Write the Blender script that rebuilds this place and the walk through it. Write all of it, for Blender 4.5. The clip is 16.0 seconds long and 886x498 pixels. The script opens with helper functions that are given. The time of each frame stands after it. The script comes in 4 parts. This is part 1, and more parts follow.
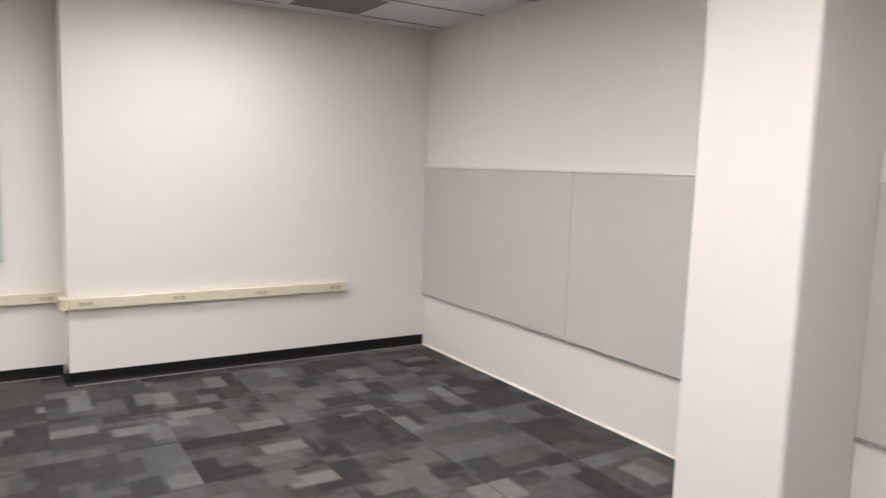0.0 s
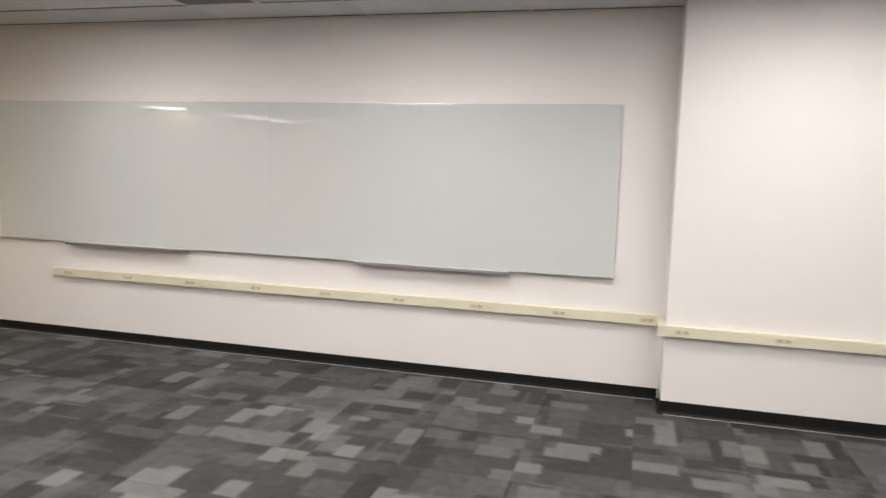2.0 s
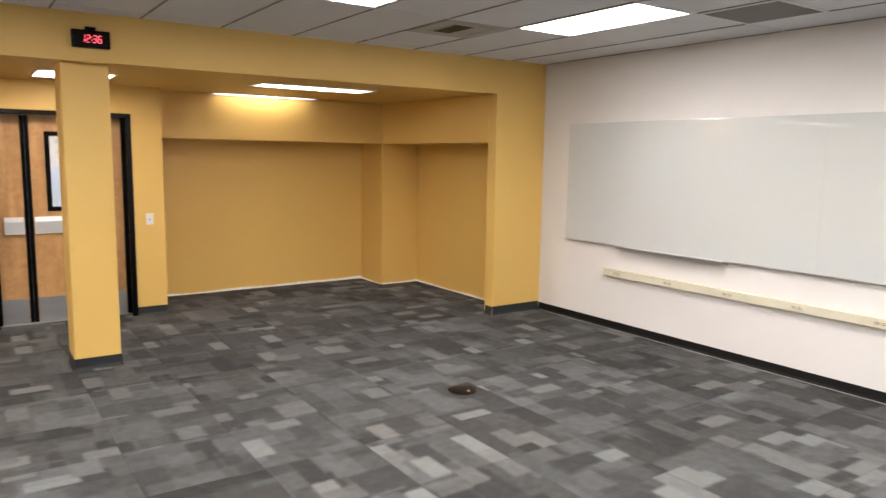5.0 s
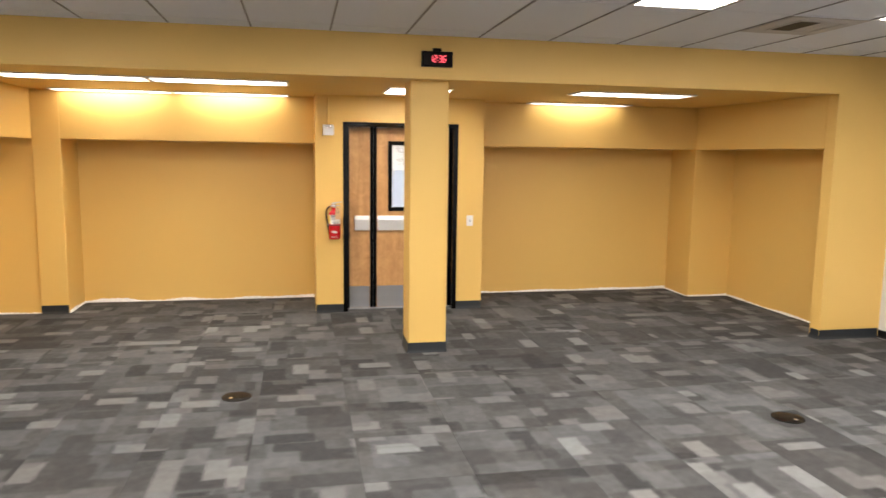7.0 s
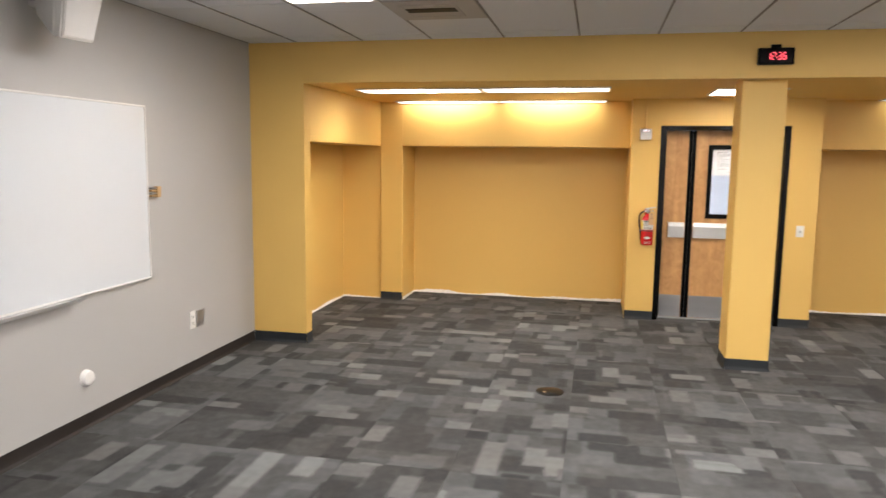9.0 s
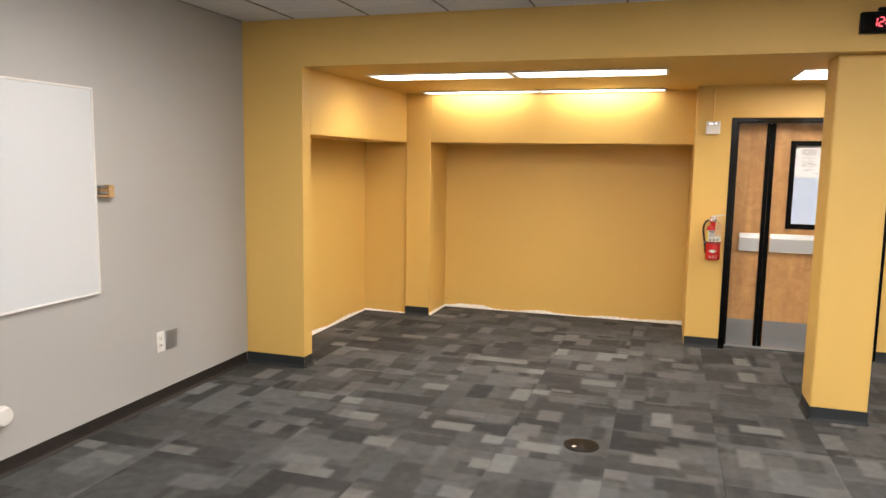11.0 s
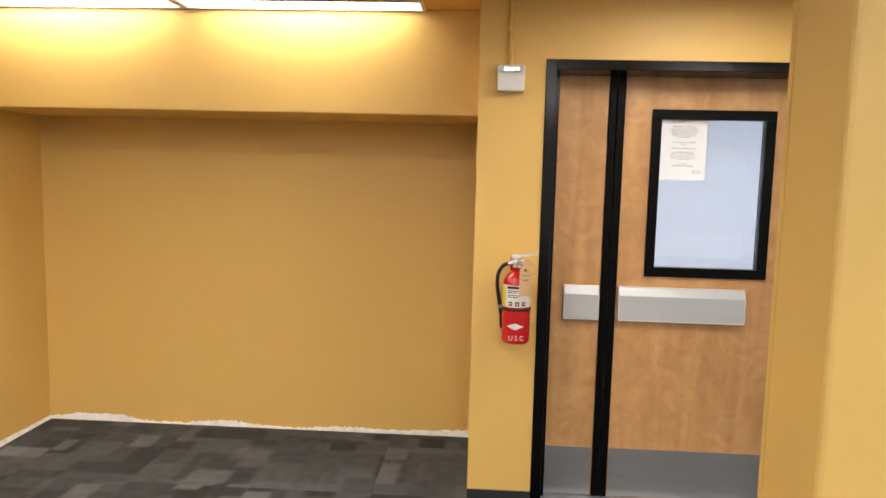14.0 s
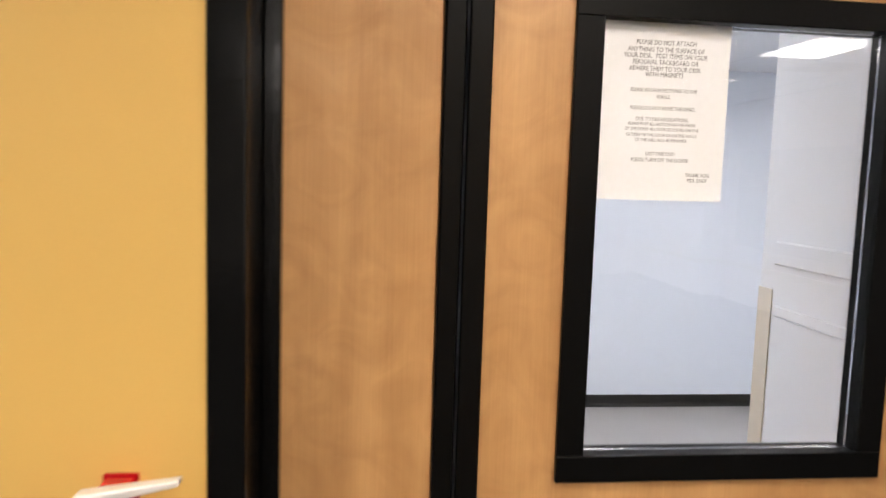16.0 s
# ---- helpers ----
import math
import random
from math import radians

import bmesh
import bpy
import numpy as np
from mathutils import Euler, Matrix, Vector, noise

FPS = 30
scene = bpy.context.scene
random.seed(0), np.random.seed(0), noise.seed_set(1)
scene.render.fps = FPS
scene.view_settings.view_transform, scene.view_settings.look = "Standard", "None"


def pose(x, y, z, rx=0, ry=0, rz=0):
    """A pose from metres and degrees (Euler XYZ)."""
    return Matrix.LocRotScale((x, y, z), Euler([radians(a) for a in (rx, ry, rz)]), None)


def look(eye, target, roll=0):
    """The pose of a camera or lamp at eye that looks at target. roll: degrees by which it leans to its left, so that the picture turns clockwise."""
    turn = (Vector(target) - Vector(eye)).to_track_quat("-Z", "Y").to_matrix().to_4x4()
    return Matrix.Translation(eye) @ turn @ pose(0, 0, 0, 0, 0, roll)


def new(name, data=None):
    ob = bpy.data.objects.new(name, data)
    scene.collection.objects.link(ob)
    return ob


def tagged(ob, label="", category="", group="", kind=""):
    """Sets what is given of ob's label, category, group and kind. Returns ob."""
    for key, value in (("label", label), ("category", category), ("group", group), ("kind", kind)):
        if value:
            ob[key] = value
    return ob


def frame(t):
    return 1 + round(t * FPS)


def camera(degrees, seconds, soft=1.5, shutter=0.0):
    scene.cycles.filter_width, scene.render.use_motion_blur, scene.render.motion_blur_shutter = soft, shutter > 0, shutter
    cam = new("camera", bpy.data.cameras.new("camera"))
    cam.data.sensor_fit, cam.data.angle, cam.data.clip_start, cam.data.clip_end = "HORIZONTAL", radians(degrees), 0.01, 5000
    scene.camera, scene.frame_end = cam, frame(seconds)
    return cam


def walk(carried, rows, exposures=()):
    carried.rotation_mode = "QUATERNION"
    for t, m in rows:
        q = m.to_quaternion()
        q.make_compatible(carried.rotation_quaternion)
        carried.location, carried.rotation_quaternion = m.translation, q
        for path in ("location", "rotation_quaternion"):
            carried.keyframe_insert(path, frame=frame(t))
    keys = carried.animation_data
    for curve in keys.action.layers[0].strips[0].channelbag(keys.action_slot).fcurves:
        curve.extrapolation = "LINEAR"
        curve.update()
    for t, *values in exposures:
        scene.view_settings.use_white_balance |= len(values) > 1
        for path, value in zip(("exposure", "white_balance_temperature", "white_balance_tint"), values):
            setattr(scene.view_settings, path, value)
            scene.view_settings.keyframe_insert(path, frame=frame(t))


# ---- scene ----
# camera and walk
cam = camera(64.0, 16.0, shutter=0.25)
PATH = [
    (0, (0.196, 0.148, 1.564), (1.246, 1.834, 1.334), 1.8),
    (0.5, (0.366, 0.271, 1.513), (0.959, 2.17, 1.308), 1.4),
    (1, (0.293, 0.466, 1.495), (0.514, 2.444, 1.297), 1.7),
    (1.5, (0.313, 0.593, 1.531), (0.194, 2.579, 1.324), 1.8),
    (2, (0.306, 0.647, 1.611), (-0.211, 2.564, 1.373), 1.7),
    (2.5, (0.23, 0.615, 1.671), (-0.564, 2.433, 1.414), 1.4),
    (3, (0.227, 0.584, 1.665), (-0.796, 2.284, 1.409), 1.3),
    (3.5, (0.269, 0.57, 1.679), (-0.954, 2.131, 1.421), 1.1),
    (4, (0.285, 0.51, 1.701), (-1.1, 1.929, 1.44), 1.0),
    (6.3, (0.26, 0.241, 1.701), (-1.604, 0.918, 1.444), 0.8),
    (6.5, (0.266, 0.218, 1.704), (-1.626, 0.816, 1.447), 0.8),
    (7, (0.269, 0.143, 1.71), (-1.675, 0.538, 1.453), 0.8),
    (7.5, (0.285, 0.097, 1.714), (-1.69, 0.283, 1.457), 0.8),
    (8, (0.301, 0.047, 1.705), (-1.683, 0.03, 1.452), 0.8),
    (8.5, (0.338, 0.005, 1.703), (-1.633, -0.214, 1.45), 0.7),
    (9, (0.355, -0.034, 1.709), (-1.584, -0.45, 1.454), 0.7),
    (9.2, (0.353, -0.048, 1.709), (-1.57, -0.533, 1.452), 0.8),
    (11.3, (-1.001, 0.108, 1.625), (-2.895, -0.485, 1.378), 0.9),
    (11.5, (-1.21, 0.116, 1.6), (-3.121, -0.419, 1.351), 1.1),
    (12, (-1.804, 0.141, 1.596), (-3.744, -0.275, 1.347), 1.1),
    (12.5, (-2.444, 0.194, 1.633), (-4.397, -0.151, 1.379), 1.2),
    (13, (-3.047, 0.222, 1.639), (-5.018, -0.006, 1.384), 1.3),
    (13.5, (-3.682, 0.24, 1.582), (-5.662, 0.078, 1.355), 1.4),
    (14, (-4.271, 0.353, 1.565), (-6.257, 0.24, 1.35), 1.4),
    (14.5, (-4.895, 0.392, 1.554), (-6.884, 0.34, 1.351), 1.3),
    (15, (-5.484, 0.519, 1.547), (-7.474, 0.574, 1.35), 1.3),
    (15.5, (-6.025, 0.68, 1.562), (-8.01, 0.825, 1.366), 1.3),
    (16, (-6.561, 0.798, 1.581), (-8.539, 1.025, 1.384), 1.8),
]
EXPOSURES = [(0, -0.10, 6550, 14), (1, -0.01, 6550, 14), (2, 0.01, 6550, 14), (3, 0.17, 6550, 14), (3.5, 0.27, 6550, 14), (4.2, 0.34, 6550, 14), (6.5, 0.67, 6700, 14), (7.5, 0.74, 6700, 14), (9, 0.59, 6600, 14), (11.5, 0.52, 6850, 14), (12.5, 0.48, 6850, 14), (13, 0.42, 6650, 14), (13.5, 0.41, 6550, 13), (14.5, 0.49, 6450, 13), (15, 0.46, 6550, 13), (16, 0.46, 6850, 15)]   # seconds, stops, kelvin, tint
walk(cam, [(t, look(eye, target, roll)) for t, eye, target, roll in PATH], EXPOSURES)

# world: closed interior, a faint neutral surround only
world = bpy.data.worlds.new("world")
scene.world = world
world.use_nodes = True
world.node_tree.nodes["Background"].inputs[0].default_value = (0.05, 0.05, 0.05, 1)
world.node_tree.nodes["Background"].inputs[1].default_value = 0.1
TROFFER, STRIP, HALL = 12.8, 14.0, 11.0   # strength of the lamp diffusers
TROFFER_WATTS, TROFFER_SPREAD = 8.0, 150.0   # light thrown down by each troffer, through its prismatic lens
STRIP_WATTS, STRIP_SPREAD = 9.0, 145.0   # the same for each wide strip in the alcove

# plan, in metres
CEIL, SOFF, LINT = 2.70, 2.347, 1.842
XE, XF, XA, XN, XD = 3.312, -5.615, -7.795, -8.365, -7.47   # east wall, header face, alcove back, niche back, door wall
YS, YN, YSTEP = -3.105, 5.758, 5.453
YAS, YAN = -2.553, 4.955         # alcove ends at the back
XP, YPS, YPN = -5.74, -2.590, 5.088   # back of the piers, and their inner edges: the alcove sides splay a little
YBS, YNS, YNN, XNS = -2.282, -3.045, 5.505, -7.84   # corner block edge, niche backs, end of the south niche
DB0, DB1 = 0.311, 2.165          # door wall ends
FR0, FR1, FRT = 0.605, 1.872, 2.07


# ---- small helpers ----
def box(bm, x0, x1, y0, y1, z0, z1, bevel=0.0, seg=1, mat=0):
    vs = [bm.verts.new(p) for p in ((x0, y0, z0), (x1, y0, z0), (x1, y1, z0), (x0, y1, z0), (x0, y0, z1), (x1, y0, z1), (x1, y1, z1), (x0, y1, z1))]
    fs = [bm.faces.new([vs[i] for i in f]) for f in ((3, 2, 1, 0), (4, 5, 6, 7), (0, 1, 5, 4), (1, 2, 6, 5), (2, 3, 7, 6), (3, 0, 4, 7))]
    for f in fs:
        f.material_index = mat
    if bevel:
        es = list({e for f in fs for e in f.edges})
        bmesh.ops.bevel(bm, geom=es, offset=bevel, segments=seg, profile=0.5, affect="EDGES")
    return bm


def boxes(*rows, bevel=0.0, seg=1):
    bm = bmesh.new()
    for r in rows:
        box(bm, *r, bevel=bevel, seg=seg)
    return bm


def prism(pts, axis, a, b, bevel=0.0):
    """A profile of 2D points drawn out along an axis from a to b."""
    bm = bmesh.new()

    def at(p, s):
        return {"x": (s, p[0], p[1]), "y": (p[0], s, p[1]), "z": (p[0], p[1], s)}[axis]
    lo = [bm.verts.new(at(p, a)) for p in pts]
    hi = [bm.verts.new(at(p, b)) for p in pts]
    n = len(pts)
    for i in range(n):
        bm.faces.new((lo[i], lo[(i + 1) % n], hi[(i + 1) % n], hi[i]))
    bm.faces.new(lo[::-1])
    bm.faces.new(hi)
    bmesh.ops.recalc_face_normals(bm, faces=bm.faces[:])
    if bevel:
        bmesh.ops.bevel(bm, geom=bm.edges[:], offset=bevel, segments=1, affect="EDGES")
    return bm


def lathe(profile, seg=24, axis="z", centre=(0, 0, 0)):
    """A turned body from (radius, height) pairs."""
    bm = bmesh.new()
    rings = []
    for r, h in profile:
        ring = []
        for i in range(seg):
            a = 2 * math.pi * i / seg
            p = (r * math.cos(a), r * math.sin(a), h)
            p = {"z": p, "x": (p[2], p[0], p[1]), "y": (p[1], p[2], p[0])}[axis]
            ring.append(bm.verts.new(Vector(p) + Vector(centre)))
        rings.append(ring)
    for a, b in zip(rings, rings[1:]):
        for i in range(seg):
            bm.faces.new((a[i], a[(i + 1) % seg], b[(i + 1) % seg], b[i]))
    bm.faces.new(rings[0][::-1])
    bm.faces.new(rings[-1])
    bmesh.ops.recalc_face_normals(bm, faces=bm.faces[:])
    return bm


def tube(points, radius, seg=10):
    """A bent round tube through points."""
    bm = bmesh.new()
    pts = [Vector(p) for p in points]
    rings = []
    for i, p in enumerate(pts):
        d = (pts[min(i + 1, len(pts) - 1)] - pts[max(i - 1, 0)]).normalized()
        u = d.orthogonal().normalized() if i == 0 else (u - d * u.dot(d)).normalized()
        v = d.cross(u)
        rings.append([bm.verts.new(p + radius * (math.cos(2 * math.pi * k / seg) * u + math.sin(2 * math.pi * k / seg) * v)) for k in range(seg)])
    for a, b in zip(rings, rings[1:]):
        for i in range(seg):
            bm.faces.new((a[i], a[(i + 1) % seg], b[(i + 1) % seg], b[i]))
    bm.faces.new(rings[0][::-1])
    bm.faces.new(rings[-1])
    bmesh.ops.recalc_face_normals(bm, faces=bm.faces[:])
    return bm


def mesh_of(name, bm, material, smooth=False):
    me = bpy.data.meshes.new(name)
    bm.to_mesh(me)
    bm.free()
    for m in material if isinstance(material, (list, tuple)) else [material]:
        me.materials.append(m)
    if smooth:
        me.shade_smooth()
        me.set_sharp_from_angle(angle=radians(35))
    return me


def part(name, bm, material, parent, label="", smooth=False):
    ob = new(name, mesh_of(name, bm, material, smooth))
    ob.parent = parent
    if label:
        tagged(ob, label)
    return ob


def thing(name, label, category, at=(0, 0, 0), group=""):
    ob = new(name)
    ob.empty_display_size = 0.1
    ob.location = at
    return tagged(ob, label, category, group)


def structure(name, bm, material, label, category="", smooth=False):
    return tagged(new(name, mesh_of(name, bm, material, smooth)), label, category or name.split("_")[0], kind="structure")


def words(name, text, size, m, material, parent, depth=0.0004, align="CENTER", squeeze=1.0):
    """Lettering in the built-in font, as a mesh lying in the local xy plane of m."""
    cu = bpy.data.curves.new(name, "FONT")
    cu.body, cu.size, cu.align_x, cu.extrude, cu.resolution_u = text, size, align, depth, 2
    tmp = bpy.data.objects.new(name, cu)
    me = bpy.data.meshes.new_from_object(tmp)
    bpy.data.objects.remove(tmp)
    bpy.data.curves.remove(cu)
    me.name = name
    me.transform(m @ Matrix.Diagonal((squeeze, 1, 1, 1)))
    me.materials.clear()
    me.materials.append(material)
    ob = new(name, me)
    ob.parent = parent
    return ob


# ---- materials ----
def nodes_of(name):
    m = bpy.data.materials.new(name)
    m.use_nodes = True
    nt = m.node_tree
    return m, nt, nt.nodes["Principled BSDF"]


def node(nt, kind, **sets):
    n = nt.nodes.new(kind)
    for k, v in sets.items():
        if k in n.inputs:
            n.inputs[k].default_value = v
    return n


def mathn(nt, op, a, b=None):
    n = nt.nodes.new("ShaderNodeMath")
    n.operation = op
    for i, v in enumerate((a, b)):
        if v is None:
            continue
        if isinstance(v, (int, float)):
            n.inputs[i].default_value = v
        else:
            nt.links.new(v, n.inputs[i])
    return n.outputs[0]


def surface(name, colour, rough=0.5, metal=0.0, vary=0.06, scale=2.0, fine=120.0, bump=0.02, fine_vary=0.03, stretch=(1, 1, 1), spec=0.5, coat=0.0):
    """A painted, plastic or metal surface with cloudy and fine variation and fine relief."""
    m, nt, p = nodes_of(name)
    tc = node(nt, "ShaderNodeTexCoord")
    mp = node(nt, "ShaderNodeMapping", Scale=stretch)
    nt.links.new(tc.outputs["Object"], mp.inputs[0])
    a = node(nt, "ShaderNodeTexNoise", Scale=scale, Detail=4.0)
    b = node(nt, "ShaderNodeTexNoise", Scale=fine, Detail=3.0)
    for n in (a, b):
        nt.links.new(mp.outputs[0], n.inputs["Vector"])
    v = mathn(nt, "ADD", mathn(nt, "MULTIPLY", mathn(nt, "SUBTRACT", a.outputs[0], 0.5), 2 * vary), mathn(nt, "MULTIPLY", mathn(nt, "SUBTRACT", b.outputs[0], 0.5), 2 * fine_vary))
    hsv = node(nt, "ShaderNodeHueSaturation", Color=(*colour, 1))
    nt.links.new(mathn(nt, "ADD", v, 1.0), hsv.inputs["Value"])
    nt.links.new(hsv.outputs[0], p.inputs["Base Color"])
    r = mathn(nt, "ADD", mathn(nt, "MULTIPLY", mathn(nt, "SUBTRACT", a.outputs[0], 0.5), 0.3 * rough), rough)
    nt.links.new(r, p.inputs["Roughness"])
    p.inputs["Metallic"].default_value = metal
    p.inputs["Specular IOR Level"].default_value = spec
    p.inputs["Coat Weight"].default_value = coat
    p.inputs["Coat Roughness"].default_value = 0.05
    if bump:
        bn = node(nt, "ShaderNodeBump", Strength=1.0, Distance=bump * 0.01)
        nt.links.new(b.outputs[0], bn.inputs["Height"])
        nt.links.new(bn.outputs[0], p.inputs["Normal"])
    return m


def glow(name, colour, strength):
    m, nt, p = nodes_of(name)
    p.inputs["Base Color"].default_value = (0.8, 0.8, 0.8, 1)
    p.inputs["Emission Color"].default_value = (*colour, 1)
    p.inputs["Emission Strength"].default_value = strength
    return m


def tube_glow(name, colour, strength, half):
    """A diffuser with tubes behind it: brightest along the middle, dimmer at the tube ends."""
    m, nt, p = nodes_of(name)
    p.inputs["Base Color"].default_value = (0.8, 0.8, 0.8, 1)
    p.inputs["Emission Color"].default_value = (*colour, 1)
    tc = node(nt, "ShaderNodeTexCoord")
    sep = node(nt, "ShaderNodeSeparateXYZ")
    nt.links.new(tc.outputs["Object"], sep.inputs[0])
    f = mathn(nt, "MINIMUM", mathn(nt, "DIVIDE", mathn(nt, "ABSOLUTE", sep.outputs[1]), half), 1.0)
    f = mathn(nt, "SUBTRACT", 1.0, mathn(nt, "MULTIPLY", mathn(nt, "POWER", f, 1.6), 0.92))
    nt.links.new(mathn(nt, "MULTIPLY", f, strength), p.inputs["Emission Strength"])
    return m


def carpet_material():
    """Cut-pile carpet tile: grey rectangles of random length and tone, different on every tile."""
    m, nt, p = nodes_of("carpet")
    tc = node(nt, "ShaderNodeTexCoord")
    oi = node(nt, "ShaderNodeObjectInfo")
    sep = node(nt, "ShaderNodeSeparateXYZ")
    nt.links.new(tc.outputs["Object"], sep.inputs[0])
    seed = mathn(nt, "MULTIPLY", oi.outputs["Random"], 977.0)
    u = mathn(nt, "ADD", sep.outputs[0], 0.3048)
    v = mathn(nt, "ADD", sep.outputs[1], 0.3048)

    def cells(u, v, row, length, salt, shift=0.0):
        r = mathn(nt, "FLOOR", mathn(nt, "DIVIDE", mathn(nt, "ADD", v, shift), row))
        c1 = node(nt, "ShaderNodeCombineXYZ")
        nt.links.new(r, c1.inputs[0])
        nt.links.new(mathn(nt, "ADD", seed, salt), c1.inputs[1])
        w1 = node(nt, "ShaderNodeTexWhiteNoise")
        nt.links.new(c1.outputs[0], w1.inputs["Vector"])
        c = mathn(nt, "FLOOR", mathn(nt, "ADD", mathn(nt, "DIVIDE", u, length), mathn(nt, "MULTIPLY", w1.outputs[0], 9.0)))
        c2 = node(nt, "ShaderNodeCombineXYZ")
        nt.links.new(r, c2.inputs[0])
        nt.links.new(c, c2.inputs[1])
        nt.links.new(mathn(nt, "ADD", seed, salt + 3.3), c2.inputs[2])
        w2 = node(nt, "ShaderNodeTexWhiteNoise")
        nt.links.new(c2.outputs[0], w2.inputs["Vector"])
        return w2.outputs[0]
    soft = node(nt, "ShaderNodeTexNoise", Scale=330.0, Detail=1.0)
    nt.links.new(tc.outputs["Object"], soft.inputs["Vector"])
    wob = mathn(nt, "MULTIPLY", mathn(nt, "SUBTRACT", soft.outputs[0], 0.5), 0.095)
    u, v = mathn(nt, "ADD", u, wob), mathn(nt, "SUBTRACT", v, wob)

    def over(under, value, x, low, soft=0.05):
        """A patch of its own tone laid over what is there, in the cells whose number is above low."""
        k = mathn(nt, "MINIMUM", mathn(nt, "MAXIMUM", mathn(nt, "DIVIDE", mathn(nt, "SUBTRACT", x, low), soft), 0.0), 1.0)
        return mathn(nt, "ADD", mathn(nt, "MULTIPLY", under, mathn(nt, "SUBTRACT", 1.0, k)), mathn(nt, "MULTIPLY", k, value))
    big = cells(u, v, 0.2540, 0.3556, 5.1, 0.05)
    tone = mathn(nt, "ADD", mathn(nt, "MULTIPLY", big, 0.18), 0.19)
    mid = cells(v, u, 0.2032, 0.4572, 6.6, 0.08)
    tone = over(tone, mathn(nt, "ADD", mathn(nt, "MULTIPLY", big, 0.14), 0.31), mid, 0.62)
    dark = cells(u, v, 0.1524, 0.3048, 2.9, 0.02)
    tone = over(tone, 0.16, dark, 0.80)
    pale = cells(u, v, 0.1270, 0.2540, 1.7)
    tone = over(tone, mathn(nt, "ADD", mathn(nt, "MULTIPLY", mathn(nt, "SUBTRACT", pale, 0.85), 1.8), 0.40), pale, 0.85)
    pale = cells(v, u, 0.1524, 0.2032, 7.4, 0.03)
    tone = over(tone, 0.50, pale, 0.915)
    thin = cells(u, v, 0.0254, 0.2438, 9.9)
    tone = over(tone, 0.46, thin, 0.965)
    tone = mathn(nt, "ADD", tone, mathn(nt, "MULTIPLY", mathn(nt, "SUBTRACT", oi.outputs["Random"], 0.5), 0.12))
    n1 = node(nt, "ShaderNodeTexNoise", Scale=420.0, Detail=2.0)
    nt.links.new(tc.outputs["Object"], n1.inputs["Vector"])
    n2 = node(nt, "ShaderNodeTexNoise", Scale=14.0, Detail=3.0)
    nt.links.new(tc.outputs["Object"], n2.inputs["Vector"])
    tone = mathn(nt, "ADD", tone, mathn(nt, "MULTIPLY", mathn(nt, "SUBTRACT", n1.outputs[0], 0.5), 0.20))
    tone = mathn(nt, "ADD", tone, mathn(nt, "MULTIPLY", mathn(nt, "SUBTRACT", n2.outputs[0], 0.5), 0.22))
    ramp = node(nt, "ShaderNodeValToRGB")
    nt.links.new(tone, ramp.inputs[0])
    stops = ((0.06, CARPET[0]), (0.28, CARPET[1]), (0.48, CARPET[2]), (0.84, CARPET[3]))
    el = ramp.color_ramp.elements
    while len(el) < len(stops):
        el.new(0.5)
    for e, (pos, g) in zip(el, stops):
        e.position, e.color = pos, (g[0], g[1], g[2], 1)
    tint = node(nt, "ShaderNodeValToRGB")
    nt.links.new(mathn(nt, "ADD", mathn(nt, "MULTIPLY", mid, 0.6), mathn(nt, "MULTIPLY", oi.outputs["Random"], 0.4)), tint.inputs[0])
    tint.color_ramp.elements[0].position, tint.color_ramp.elements[0].color = 0.15, (1.00, 0.970, 0.925, 1)
    tint.color_ramp.elements[1].position, tint.color_ramp.elements[1].color = 0.85, (0.955, 0.985, 0.985, 1)
    both = node(nt, "ShaderNodeVectorMath")
    both.operation = "MULTIPLY"
    nt.links.new(ramp.outputs[0], both.inputs[0])
    nt.links.new(tint.outputs[0], both.inputs[1])
    nt.links.new(both.outputs[0], p.inputs["Base Color"])
    p.inputs["Roughness"].default_value = 0.95
    p.inputs["Specular IOR Level"].default_value = 0.08
    p.inputs["Sheen Weight"].default_value = 0.03
    p.inputs["Sheen Roughness"].default_value = 0.5
    bn = node(nt, "ShaderNodeBump", Strength=0.6, Distance=0.002)
    nt.links.new(n1.outputs[0], bn.inputs["Height"])
    nt.links.new(bn.outputs[0], p.inputs["Normal"])
    return m


